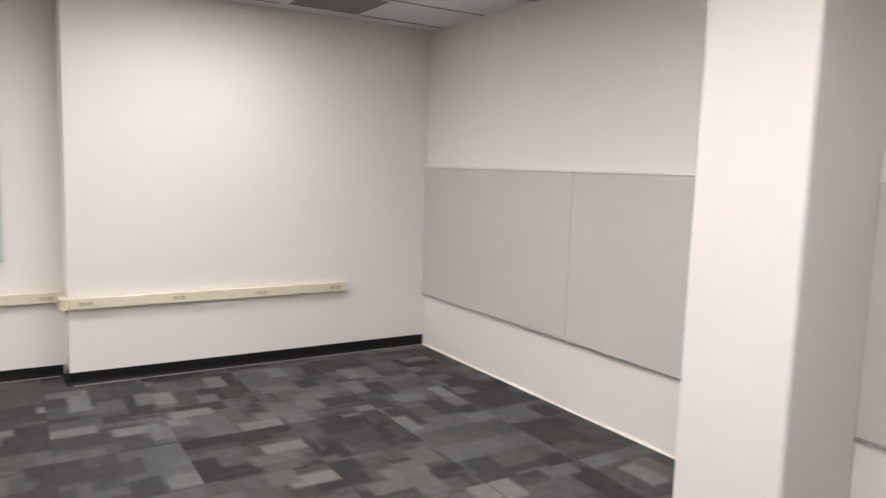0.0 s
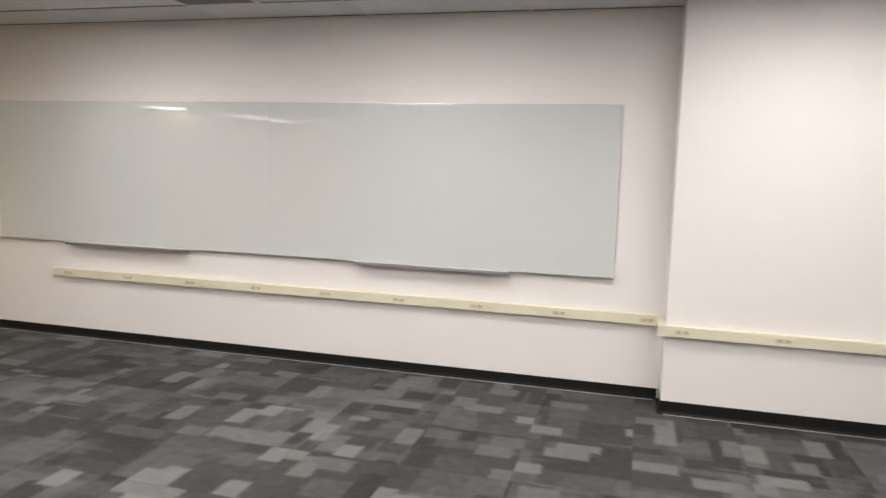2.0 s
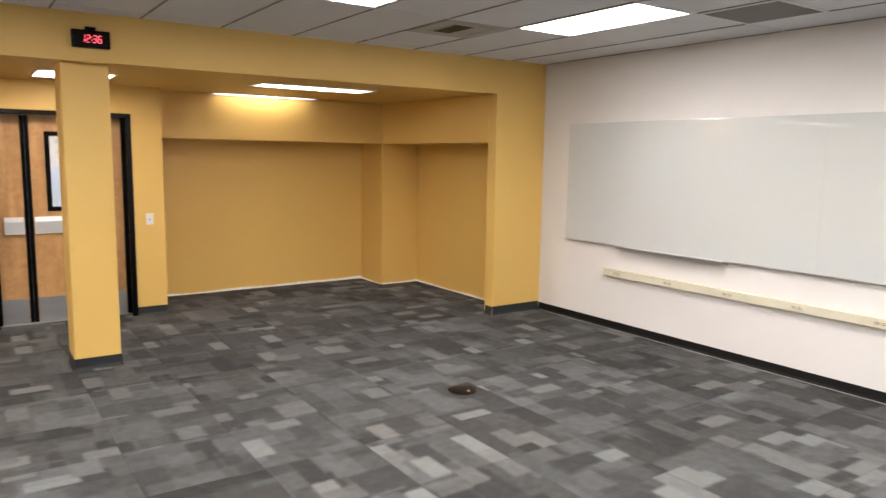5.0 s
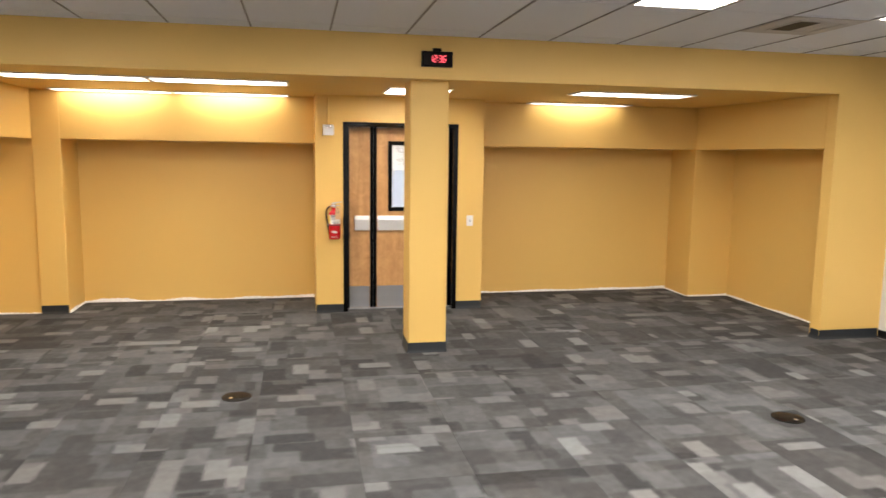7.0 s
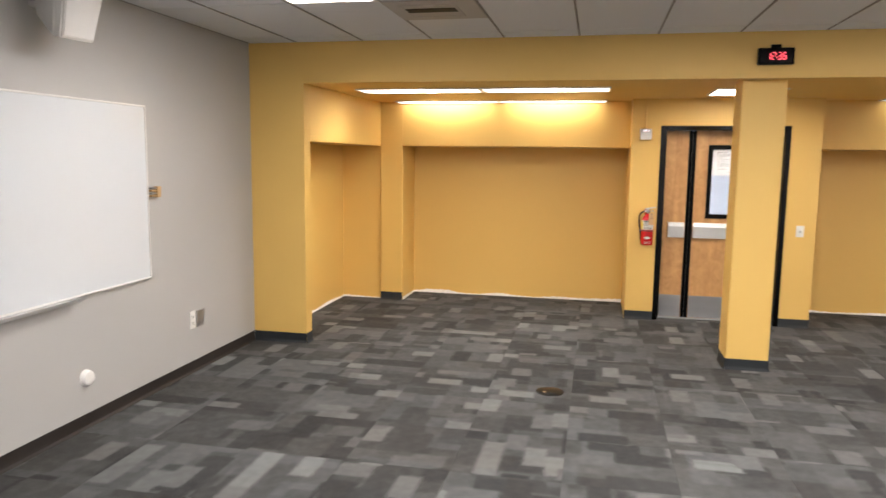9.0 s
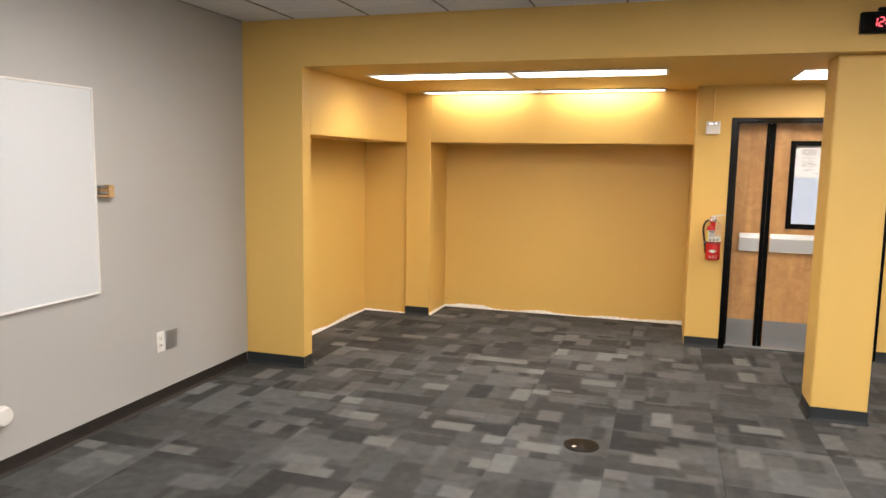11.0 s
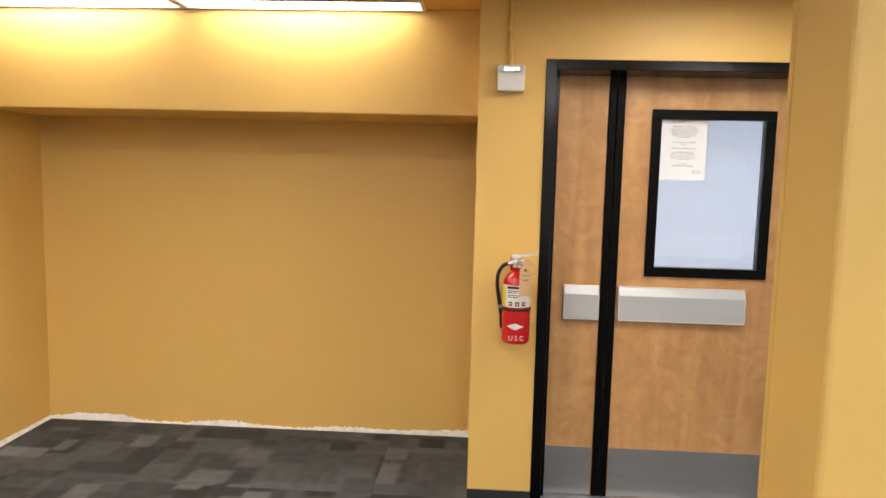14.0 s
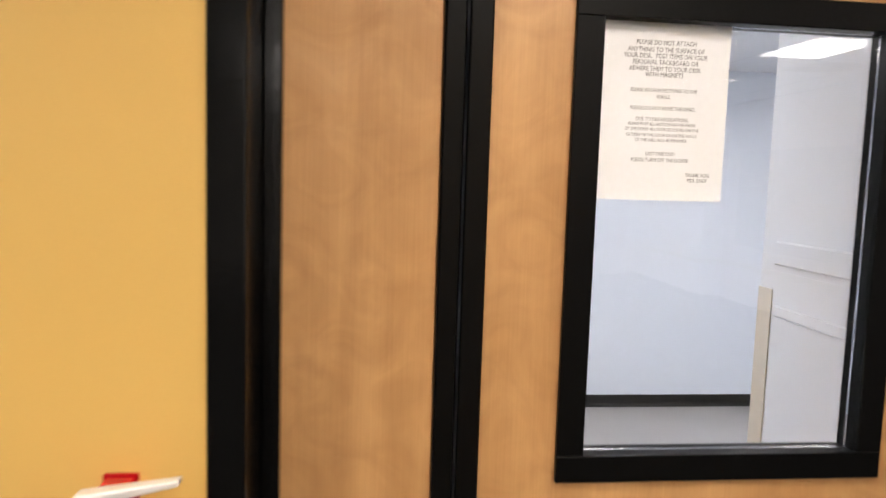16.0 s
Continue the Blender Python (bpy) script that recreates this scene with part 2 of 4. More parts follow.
def wood_material():
    """Clear-finished maple veneer with upright grain and blotchy figure."""
    m, nt, p = nodes_of("maple_veneer")
    tc = node(nt, "ShaderNodeTexCoord")
    mp = node(nt, "ShaderNodeMapping", Scale=(6, 6, 0.55))
    nt.links.new(tc.outputs["Object"], mp.inputs[0])
    n = node(nt, "ShaderNodeTexNoise", Scale=2.0, Detail=6.0, Distortion=0.6)
    nt.links.new(mp.outputs[0], n.inputs["Vector"])
    mp2 = node(nt, "ShaderNodeMapping", Scale=(90, 90, 2.2))
    nt.links.new(tc.outputs["Object"], mp2.inputs[0])
    g = node(nt, "ShaderNodeTexNoise", Scale=3.0, Detail=4.0)
    nt.links.new(mp2.outputs[0], g.inputs["Vector"])
    k = node(nt, "ShaderNodeTexNoise", Scale=9.0, Detail=3.0, Distortion=1.5)
    nt.links.new(tc.outputs["Object"], k.inputs["Vector"])
    f = mathn(nt, "ADD", mathn(nt, "MULTIPLY", n.outputs[0], 0.5), mathn(nt, "ADD", mathn(nt, "MULTIPLY", g.outputs[0], 0.15), mathn(nt, "MULTIPLY", k.outputs[0], 0.42)))
    ramp = node(nt, "ShaderNodeValToRGB")
    nt.links.new(f, ramp.inputs[0])
    el = ramp.color_ramp.elements
    el[0].position, el[0].color = 0.32, (0.40, 0.195, 0.070, 1)
    el[1].position, el[1].color = 0.72, (0.66, 0.375, 0.155, 1)
    nt.links.new(ramp.outputs[0], p.inputs["Base Color"])
    nt.links.new(mathn(nt, "SUBTRACT", 0.62, mathn(nt, "MULTIPLY", k.outputs[0], 0.4)), p.inputs["Roughness"])
    p.inputs["Specular IOR Level"].default_value = 0.4
    return m


def glass_material(name, tint=(1, 1, 1), ior=1.45):
    m, nt, p = nodes_of(name)
    p.inputs["Base Color"].default_value = (*tint, 1)
    p.inputs["Roughness"].default_value = 0.0
    p.inputs["Transmission Weight"].default_value = 1.0
    p.inputs["IOR"].default_value = ior
    return m


CARPET = ((0.0215, 0.0218, 0.0220), (0.0505, 0.0512, 0.0515), (0.0965, 0.0980, 0.0982), (0.205, 0.208, 0.208))
white_paint = surface("white_paint", (0.78, 0.755, 0.735), 0.55, vary=0.02, scale=1.2, fine=260, bump=0.03, fine_vary=0.012)
grey_paint = surface("grey_paint", (0.445, 0.44, 0.43), 0.5, vary=0.02, scale=1.2, fine=260, bump=0.03, fine_vary=0.012)
yellow_paint = surface("yellow_paint", (0.74, 0.478, 0.134), 0.5, vary=0.03, scale=1.1, fine=260, bump=0.03, fine_vary=0.015)
cool_paint = surface("cool_white_paint", (0.73, 0.78, 0.85), 0.5, vary=0.02, fine=260, bump=0.02)
tack_panel = surface("grey_vinyl_panel", (0.55, 0.54, 0.535), 0.6, vary=0.03, scale=2.0, fine=400, bump=0.02)
tile_white = surface("ceiling_tile", (0.71, 0.73, 0.765), 0.9, vary=0.03, scale=1.0, fine=150, bump=0.1, fine_vary=0.08)
grid_grey = surface("ceiling_grid_shaded", (0.20, 0.197, 0.195), 0.5, vary=0.03, fine=60, bump=0)
frame_white = surface("lamp_frame", (0.75, 0.74, 0.72), 0.4, vary=0.02, bump=0)
base_black = surface("black_rubber", (0.007, 0.0068, 0.0065), 0.55, vary=0.15, scale=3, fine=90, bump=0.02, spec=0.25)
base_grey = surface("slate_rubber", (0.022, 0.026, 0.029), 0.55, vary=0.12, scale=3, fine=90, bump=0.02, spec=0.3)
base_brown = surface("brown_rubber", (0.024, 0.020, 0.018), 0.55, vary=0.12, scale=3, fine=90, bump=0.02, spec=0.3)
plaster = surface("bare_plaster", (0.86, 0.84, 0.80), 0.9, vary=0.30, scale=26, fine=160, bump=0.3, fine_vary=0.2)
glass_white = surface("white_back_glass", (0.60, 0.625, 0.620), 0.02, vary=0.01, scale=1, fine=20, bump=0, fine_vary=0.0, spec=0.85)
board_white = surface("white_enamel", (0.64, 0.67, 0.70), 0.12, vary=0.01, scale=1.5, fine=30, bump=0, fine_vary=0.005)
aluminium = surface("brushed_aluminium", (0.62, 0.62, 0.62), 0.34, metal=1.0, vary=0.05, scale=4, fine=200, bump=0.01, stretch=(0.2, 4, 4))
tray_metal = surface("satin_aluminium", (0.42, 0.42, 0.42), 0.35, metal=0.55, vary=0.05, scale=4, fine=200, bump=0.01, stretch=(0.2, 4, 4))
tray_pale = surface("pale_aluminium", (0.56, 0.56, 0.56), 0.4, metal=0.3, vary=0.05, scale=4, fine=200, bump=0.01, stretch=(0.2, 4, 4))
pale_line = surface("pale_line_grey", (0.30, 0.30, 0.29), 0.6, vary=0.5, scale=6, fine=40, bump=0)
steel_grey = surface("brushed_steel", (0.36, 0.37, 0.38), 0.42, metal=0.7, vary=0.08, scale=5, fine=260, bump=0.01, stretch=(1, 0.1, 3))
plate_grey = surface("aluminium_panel", (0.54, 0.56, 0.57), 0.36, metal=0.3, vary=0.04, scale=4, fine=240, bump=0.01, stretch=(1, 0.1, 3))
cream_metal = surface("cream_enamel", (0.68, 0.645, 0.50), 0.4, vary=0.04, scale=5, fine=120, bump=0.01)
cream_dark = surface("cream_plastic", (0.58, 0.53, 0.40), 0.45, vary=0.04, fine=120, bump=0)
slot_dark = surface("dark_slot", (0.03, 0.028, 0.025), 0.6, vary=0.1, bump=0)
black_enamel = surface("black_enamel", (0.002, 0.002, 0.002), 0.15, vary=0.1, scale=4, fine=40, bump=0.03, spec=0.25)
black_satin = surface("black_satin", (0.003, 0.003, 0.003), 0.36, vary=0.1, scale=6, fine=100, bump=0.02, spec=0.09)
white_plastic = surface("white_plastic", (0.78, 0.77, 0.74), 0.35, vary=0.03, fine=60, bump=0)
beige_plastic = surface("beige_plastic", (0.62, 0.58, 0.50), 0.4, vary=0.03, fine=60, bump=0)
bronze = surface("dark_bronze", (0.007, 0.006, 0.0055), 0.34, vary=0.2, scale=30, fine=200, bump=0.0, spec=0.10)
chrome = surface("chrome", (0.94, 0.94, 0.94), 0.16, metal=0.85, vary=0.03, fine=80, bump=0)
bright_metal = surface("bright_metal", (0.86, 0.86, 0.85), 0.25, metal=0.35, vary=0.04, fine=80, bump=0)
red_enamel = surface("red_enamel", (0.50, 0.006, 0.010), 0.25, vary=0.06, scale=6, fine=60, bump=0.01, coat=0.4)
hose_rubber = surface("hose_rubber", (0.016, 0.016, 0.016), 0.5, vary=0.1, fine=200, bump=0.05)
label_white = surface("label_paper", (0.72, 0.70, 0.66), 0.5, vary=0.05, fine=80, bump=0)
label_yellow = surface("label_yellow", (0.75, 0.62, 0.10), 0.5, vary=0.05, fine=80, bump=0)
manila = surface("manila_card", (0.66, 0.42, 0.22), 0.7, vary=0.06, scale=12, fine=200, bump=0.03)
paper_white = surface("notice_paper", (0.74, 0.745, 0.75), 0.6, vary=0.04, scale=8, fine=90, bump=0.02)
ink = surface("ink", (0.03, 0.03, 0.03), 0.7, vary=0.1, bump=0)
tan_wood = surface("tan_wood", (0.52, 0.33, 0.15), 0.6, vary=0.1, scale=20, fine=160, bump=0.04)
hall_floor_vinyl = surface("vinyl_floor", (0.42, 0.40, 0.38), 0.35, vary=0.05, scale=3, fine=80, bump=0.01)
vent_grey = surface("vent_grey", (0.20, 0.19, 0.185), 0.6, vary=0.08, scale=6, fine=160, bump=0.02)
vent_white = surface("vent_white", (0.46, 0.44, 0.42), 0.6, vary=0.10, scale=4, fine=80, bump=0)
clear_glass = glass_material("clear_glass")
thin_film = glass_material("clear_film", ior=1.07)
maple = wood_material()
carpet = carpet_material()
glow_main = glow("lamp_glow", (1.0, 0.965, 0.92), TROFFER)
glow_strip = tube_glow("strip_glow", (1.0, 0.955, 0.87), 0.66 * STRIP, 0.60)
glow_strip_old = tube_glow("old_strip_glow", (1.0, 0.955, 0.87), 1.0 * STRIP, 0.60)
glow_strip_dim = tube_glow("dim_strip_glow", (1.0, 0.955, 0.87), 0.60 * STRIP, 0.60)
glow_hall = glow("hall_glow", (0.95, 0.97, 1.0), HALL)
glow_red = glow("red_led", (1.0, 0.02, 0.06), 2.6)

# ---- large structure ----
floor = structure("floor", boxes((-8.5, 3.6, -3.3, 6.0, -0.15, -0.006)), base_black, "concrete floor slab laid with grey carpet tiles", "floor")

structure("wall_north", boxes((-5.64, 0.54, YN, YN + 0.2, 0, CEIL)), white_paint, "plain white painted wall behind a long glass board", "wall")
structure("wall_north_east", boxes((0.54, XE + 0.2, YSTEP, YN + 0.2, 0, CEIL), bevel=0.004), white_paint, "white painted wall that stands a little proud", "wall")
wall_east = structure("wall_east", boxes((XE, XE + 0.2, YS - 0.2, YSTEP, 0, CEIL)), white_paint, "white painted wall with grey tack panels", "wall")
structure("wall_south", boxes((-5.62, XE, YS - 0.2, YS, 0, CEIL)), grey_paint, "light grey painted wall with a whiteboard", "wall")

# west end: header, piers, alcove with niches
structure("header_west", boxes((XP, XF, YPS, YPN, SOFF, CEIL)), yellow_paint, "yellow painted header above the alcove", "wall")
structure("pier_south", prism([(XP, YS - 0.2), (XF, YS - 0.2), (XF, YPS), (XP, YPS + 0.002)], "z", 0, CEIL), yellow_paint, "yellow painted pier beside the alcove", "wall")
structure("pier_north", prism([(XP, YN + 0.2), (XF, YN + 0.2), (XF, YPN), (XP, YPN - 0.008)], "z", 0, CEIL), yellow_paint, "yellow painted pier beside the alcove", "wall")
structure("ceiling_alcove", boxes((-8.55, XP, YS - 0.2, YN + 0.2, SOFF, SOFF + 0.1)), yellow_paint, "low yellow painted soffit over the alcove", "ceiling")
# south side of the alcove
structure("wall_alcove_south_upper", prism([(XNS, YS - 0.2), (XP, YS - 0.2), (XP, YPS + 0.002), (XA, YAS), (XNS, YAS)], "z", LINT, SOFF, 0.004), yellow_paint, "yellow painted lintel above a recessed niche", "wall")
structure("wall_niche_south", boxes((-8.0, XP, YS - 0.2, YNS, 0, LINT)), yellow_paint, "yellow painted back of a recessed niche", "wall")
structure("wall_block_south_west", boxes((-8.55, XA, YAS, YBS, 0, SOFF), (-8.55, XNS, YS - 0.2, YAS, 0, SOFF), bevel=0.006, seg=2), yellow_paint, "yellow painted corner block between two niches", "wall")
# north side of the alcove
structure("wall_alcove_north_upper", prism([(XA, YN + 0.2), (XP, YN + 0.2), (XP, YPN - 0.008), (XA, YAN)], "z", LINT, SOFF, 0.004), yellow_paint, "yellow painted lintel above a recessed niche", "wall")
structure("wall_niche_north", boxes((-7.85, XP, YNN, YN + 0.2, 0, LINT)), yellow_paint, "yellow painted back of a recessed niche", "wall")
structure("wall_block_north_west", boxes((-8.55, XA, YAN, YN + 0.2, 0, SOFF), bevel=0.006, seg=2), yellow_paint, "yellow painted corner block between two niches", "wall")
# back of the alcove
structure("wall_alcove_west_upper", boxes((-8.55, XA, YBS, DB0, LINT, SOFF), bevel=0.005), yellow_paint, "yellow painted lintel under bright strip lights", "wall")
structure("wall_alcove_west_upper_north", boxes((-8.385, XA, DB1, YAN, LINT, SOFF), bevel=0.005), yellow_paint, "yellow painted lintel under strip lights", "wall")
structure("wall_niche_west", boxes((-8.55, XN, YBS, DB0, 0, LINT)), yellow_paint, "yellow painted back of a wide recessed niche", "wall")
structure("wall_niche_west_north", boxes((-8.385, XN, DB1, YAN, 0, LINT)), yellow_paint, "yellow painted back of a wide recessed niche", "wall")
structure("wall_door", boxes((-7.90, XD, DB0, FR0, 0, SOFF), (-7.90, XD, FR1, DB1, 0, SOFF), (-7.90, XD, FR0, FR1, FRT, SOFF)), yellow_paint, "yellow painted wall around the door", "wall")
structure("wall_niche_side", boxes((-8.55, -7.90, DB0, DB0 + 0.03, 0, SOFF), (-8.385, -7.90, DB1 - 0.015, DB1, 0, SOFF)), yellow_paint, "yellow painted side of a niche", "wall")

structure("column_yellow", boxes((-6.03, -5.73, 1.062, 1.398, 0, SOFF), bevel=0.012, seg=2), yellow_paint, "free-standing yellow painted column with a rubber base", "column")
structure("trim_column", boxes((-5.7295, -5.7275, 1.368, 1.390, 0.1, SOFF), (-6.022, -6.000, 1.0595, 1.0615, 0.1, SOFF), bevel=0.0006), yellow_paint, "yellow painted corner guard strips on the column", "trim")
structure("column_white", boxes((2.783, XE, 1.708, 2.235, 0, CEIL), bevel=0.018, seg=3), white_paint, "white painted column standing against the wall", "column")


# ceiling of the room: lay-in tiles in a metal grid, one mesh
def ceiling_room():
    bm = bmesh.new()
    s, x0, y0 = 0.6096, -4.14, 0.397
    xs = [x0 + 2 * s * i for i in range(-1, 7)]
    ys = [y0 + s * j for j in range(-5, 9)]
    xs = [XF] + [x for x in xs if XF < x < XE] + [XE]
    ys = [YS] + [y for y in ys if YS < y < YN] + [YN]
    skip = {(i, j) for i, j in OPEN_CELLS}
    for i, (xa, xb) in enumerate(zip(xs, xs[1:])):
        for j, (ya, yb) in enumerate(zip(ys, ys[1:])):
            cx, cy = (xa + xb) / 2, (ya + yb) / 2
            if any(abs(cx - ox) < 0.45 and abs(cy - oy) < 0.25 for ox, oy in skip):
                continue
            box(bm, xa + 0.004, xb - 0.004, ya + 0.004, yb - 0.004, CEIL + random.uniform(-0.001, 0.001), CEIL + 0.02)
    for x in xs:
        box(bm, x - 0.010, x + 0.010, YS, YN, CEIL - 0.003, CEIL + 0.03)
    # bars along x carry the shade of the grid reveals in their darker colour
    for y in ys:
        for xa, xb in zip(xs, xs[1:]):
            box(bm, xa + 0.0102, xb - 0.0102, y - 0.007, y + 0.007, CEIL - 0.005, CEIL + 0.03, mat=1)
    box(bm, XF - 0.1, XE + 0.2, YS - 0.2, YN + 0.2, CEIL + 0.12, CEIL + 0.2)
    return bm


S2 = 0.6096
# columns -1.70 and 0.737: most rows are unseen, added to light the floor's middle
TROFFERS = [(-4.14, y) for y in (4.055, 2.226, 0.397, -2.042)] + [(x, y) for x in (-1.70, 0.737) for y in (4.055, 2.226, 1.0066, -0.2126)]
GRILLES = ((-2.921, 4.665), (1.956, 4.665))
DIFFUSERS = ((-4.7496, 3.445, False), (-4.7496, -1.432, True))
OPEN_CELLS = [(x + S2, y + S2 / 2) for x, y in TROFFERS]
tagged(new("ceiling", mesh_of("ceiling", ceiling_room(), [tile_white, grid_grey])), "suspended ceiling of white mineral tiles in a metal grid", "ceiling", kind="structure")


# tack panels on the east wall, three in a row either side of the column
def wall_panel(y0, y1):
    ob = thing("tack_panel", "large light grey vinyl tack panel fixed to the white wall", "wall panel", group="tack panels")
    part("panel", boxes((XE - 0.020, XE - 0.0005, y0 + 0.0006, y1 - 0.0006, 0.462, 1.555), bevel=0.003), tack_panel, ob)
    part("top_trim", boxes((XE - 0.026, XE - 0.0005, y0 + 0.0006, y1 - 0.0006, 1.5555, 1.569), bevel=0.002), frame_white, ob, "thin white top trim")
    part("bottom_trim", boxes((XE - 0.026, XE - 0.0005, y0 + 0.0006, y1 - 0.0006, 0.451, 0.4615), bevel=0.002), aluminium, ob, "thin metal bottom trim")


for a, b in ((3.58, YSTEP), (2.235, 3.58), (-0.40, 1.708), (-2.40, -0.40)):
    wall_panel(a, b)


# ---- baseboards ----
def base_profile(h, toe=0.018):
    return [(0.0, 0.0), (toe, 0.0), (toe - 0.003, 0.006), (0.006, 0.016), (0.0035, 0.03), (0.0035, h - 0.002), (0.002, h), (0.0, h)]


def baseboard(name, axis, a, b, plane, sign, mat, label, h=0.090, toe=0.018):
    pts = [(plane + sign * d, z) for d, z in base_profile(h, toe)]
    return structure(name, prism(pts, axis, a, b), mat, label, "baseboard")


baseboard("baseboard_north", "x", XF, 0.526, YN, -1, base_black, "black rubber cove base along the white wall", 0.076, 0.030)
baseboard("baseboard_north_east", "x", 0.536, XE, YSTEP, -1, base_black, "black rubber cove base along the white wall")
baseboard("baseboard_step", "y", YSTEP, YN - 0.014, 0.54, -1, base_black, "short black rubber cove base at the wall step")
baseboard("baseboard_south", "x", XF + 0.014, XE, YS, 1, base_brown, "dark brown rubber cove base along the grey wall")
baseboard("baseboard_pier_south", "y", YS, YPS, XF, 1, base_grey, "slate grey rubber base on the yellow pier")
baseboard("baseboard_pier_south_side", "x", XP, XF, YPS + 0.001, 1, base_grey, "slate grey rubber base on the yellow pier")
baseboard("baseboard_pier_north", "y", YPN, YN - 0.014, XF, 1, base_grey, "slate grey rubber base on the yellow pier")
baseboard("baseboard_pier_north_side", "x", XP, XF, YPN - 0.004, -1, base_grey, "slate grey rubber base on the yellow pier")
baseboard("baseboard_block", "y", YAS, YBS, XA, 1, base_grey, "slate grey rubber base on the corner block")
baseboard("baseboard_door_south", "y", DB0, FR0, XD, 1, base_grey, "slate grey rubber base beside the door")
baseboard("baseboard_door_north", "y", FR1, DB1, XD, 1, base_grey, "slate grey rubber base beside the door")
baseboard("baseboard_column_east", "y", 1.062, 1.398, -5.73, 1, base_grey, "slate grey rubber base round the yellow column")
baseboard("baseboard_column_west", "y", 1.062, 1.398, -6.03, -1, base_grey, "slate grey rubber base round the yellow column")
baseboard("baseboard_column_south", "x", -6.03, -5.73, 1.062, -1, base_grey, "slate grey rubber base round the yellow column")
baseboard("baseboard_column_north", "x", -6.03, -5.73, 1.398, 1, base_grey, "slate grey rubber base round the yellow column")


# thin pale strips just in front of the base toe
for name, a, b, y in (("trim_north", XF + 0.032, 0.50, YN - 0.012), ("trim_north_east", 0.56, XE - 0.02, YSTEP)):
    structure(name, boxes((a, b, y - 0.0245, y - 0.0185, 0.0005, 0.004)), pale_line, "thin pale line at the foot of the base", "trim")


# bare plaster left where a base was pulled off: ragged low strip
def residue(name, axis, a, b, plane, sign, height=0.030, step=0.012, seed=1, label="ragged bare plaster strip where the base was removed", mat=None):
    rnd = random.Random(seed)
    bm = bmesh.new()
    n = max(2, int((b - a) / step))
    prev = None
    waves = [(rnd.uniform(2.0, 9.0), rnd.uniform(0, 6.3)) for _ in range(4)]
    for i in range(n + 1):
        s = a + (b - a) * i / n
        slow = 0.5 + 0.22 * sum(math.sin(f * s + p) for f, p in waves)
        h = max(0.004, height * (0.25 + 1.0 * max(0.0, min(1.0, slow)) + rnd.uniform(-0.22, 0.22)))
        d = 0.003 + rnd.uniform(0, 0.002)
        pts = ((0.0004, 0.0), (d + 0.008, 0.0), (d + 0.001, h * 0.7), (0.0004, h))
        ring = [bm.verts.new((s, plane + sign * p, z) if axis == "x" else (plane + sign * p, s, z)) for p, z in pts]
        if prev:
            for k in range(3):
                bm.faces.new((prev[k], prev[k + 1], ring[k + 1], ring[k]))
        prev = ring
    bmesh.ops.recalc_face_normals(bm, faces=bm.faces[:])
    return structure(name, bm, mat or plaster, label, "trim")


residue("trim_niche_west", "y", YBS, DB0, XN, 1, 0.031, seed=2)
residue("trim_niche_west_north", "y", DB1, YAN, XN, 1, 0.030, seed=3)
residue("trim_niche_block", "x", XN, XA - 0.004, YBS, 1, 0.022, seed=4)
residue("trim_niche_south", "x", XNS, XP - 0.01, YNS, 1, 0.036, seed=5)
residue("trim_niche_south_end", "y", YNS, YAS, XNS, 1, 0.022, seed=6)
residue("trim_niche_north", "x", XA, XP - 0.01, YNN, -1, 0.024, seed=7)
residue("trim_niche_north_end", "y", YAN, YNN, XA, 1, 0.022, seed=8)
residue("trim_niche_corner", "x", XN, XA, YAN, -1, 0.020, seed=9)
residue("trim_wall_east", "y", 2.235, YSTEP - 0.015, XE, -1, 0.014, seed=10, label="thin ragged plaster edge along the white wall")

# ---- hallway behind the door ----
structure("hall_floor", boxes((-12.2, -8.56, -1.2, 4.3, -0.1, 0.003), (-8.56, -8.386, DB1, 4.3, -0.1, 0.003), (-8.5599, -7.702, DB0 + 0.031, DB1 - 0.016, -0.004, 0.003)), hall_floor_vinyl, "pale vinyl hallway floor", "floor")
structure("hall_wall_west", boxes((-11.52, -11.318, -1.2, 4.3, 0, 2.385)), cool_paint, "cool white hallway wall", "wall")
structure("hall_wall_north", boxes((-11.318, -8.386, 3.86, 4.16, 0, 2.384)), cool_paint, "cool white hallway side wall", "wall")
structure("hall_wall_south", boxes((-11.318, -8.56, -1.2, -1.0, 0, 2.384)), cool_paint, "cool white hallway side wall", "wall")
structure("hall_wall_east", boxes((-8.60, -8.56, -1.0, DB0, 0, 2.384), (-8.405, -8.386, DB1 - 0.015, 3.86, 0, 2.384), (-8.60, -7.905, DB0, DB1 - 0.016, 2.34, 2.384), (-8.5599, -7.905, DB0 + 0.0305, DB0 + 0.05, 0.004, SOFF)), cool_paint, "cool white hallway wall beside the door", "wall")
structure("hall_ceiling", boxes((-12.1, -8.6005, -1.2, 4.3, 2.385, 2.46), (-8.6005, -8.386, DB1 - 0.015, 4.3, 2.385, 2.46)), tile_white, "white hallway ceiling", "ceiling")
baseboard("baseboard_hall", "y", -1.0, 3.86, -11.318, 1, base_black, "black rubber cove base in the hallway")
structure("hall_wall_side", boxes((-8.49, -7.9005, 1.952, DB1 - 0.0165, 0.0035, SOFF)), cool_paint, "cool white wall end just behind the door", "wall")
guard = boxes((-8.492, -8.425, 1.9485, 1.9515, 0.0035, 1.30), (-8.4935, -8.4905, 1.9485, 2.015, 0.0035, 1.30), bevel=0.001)
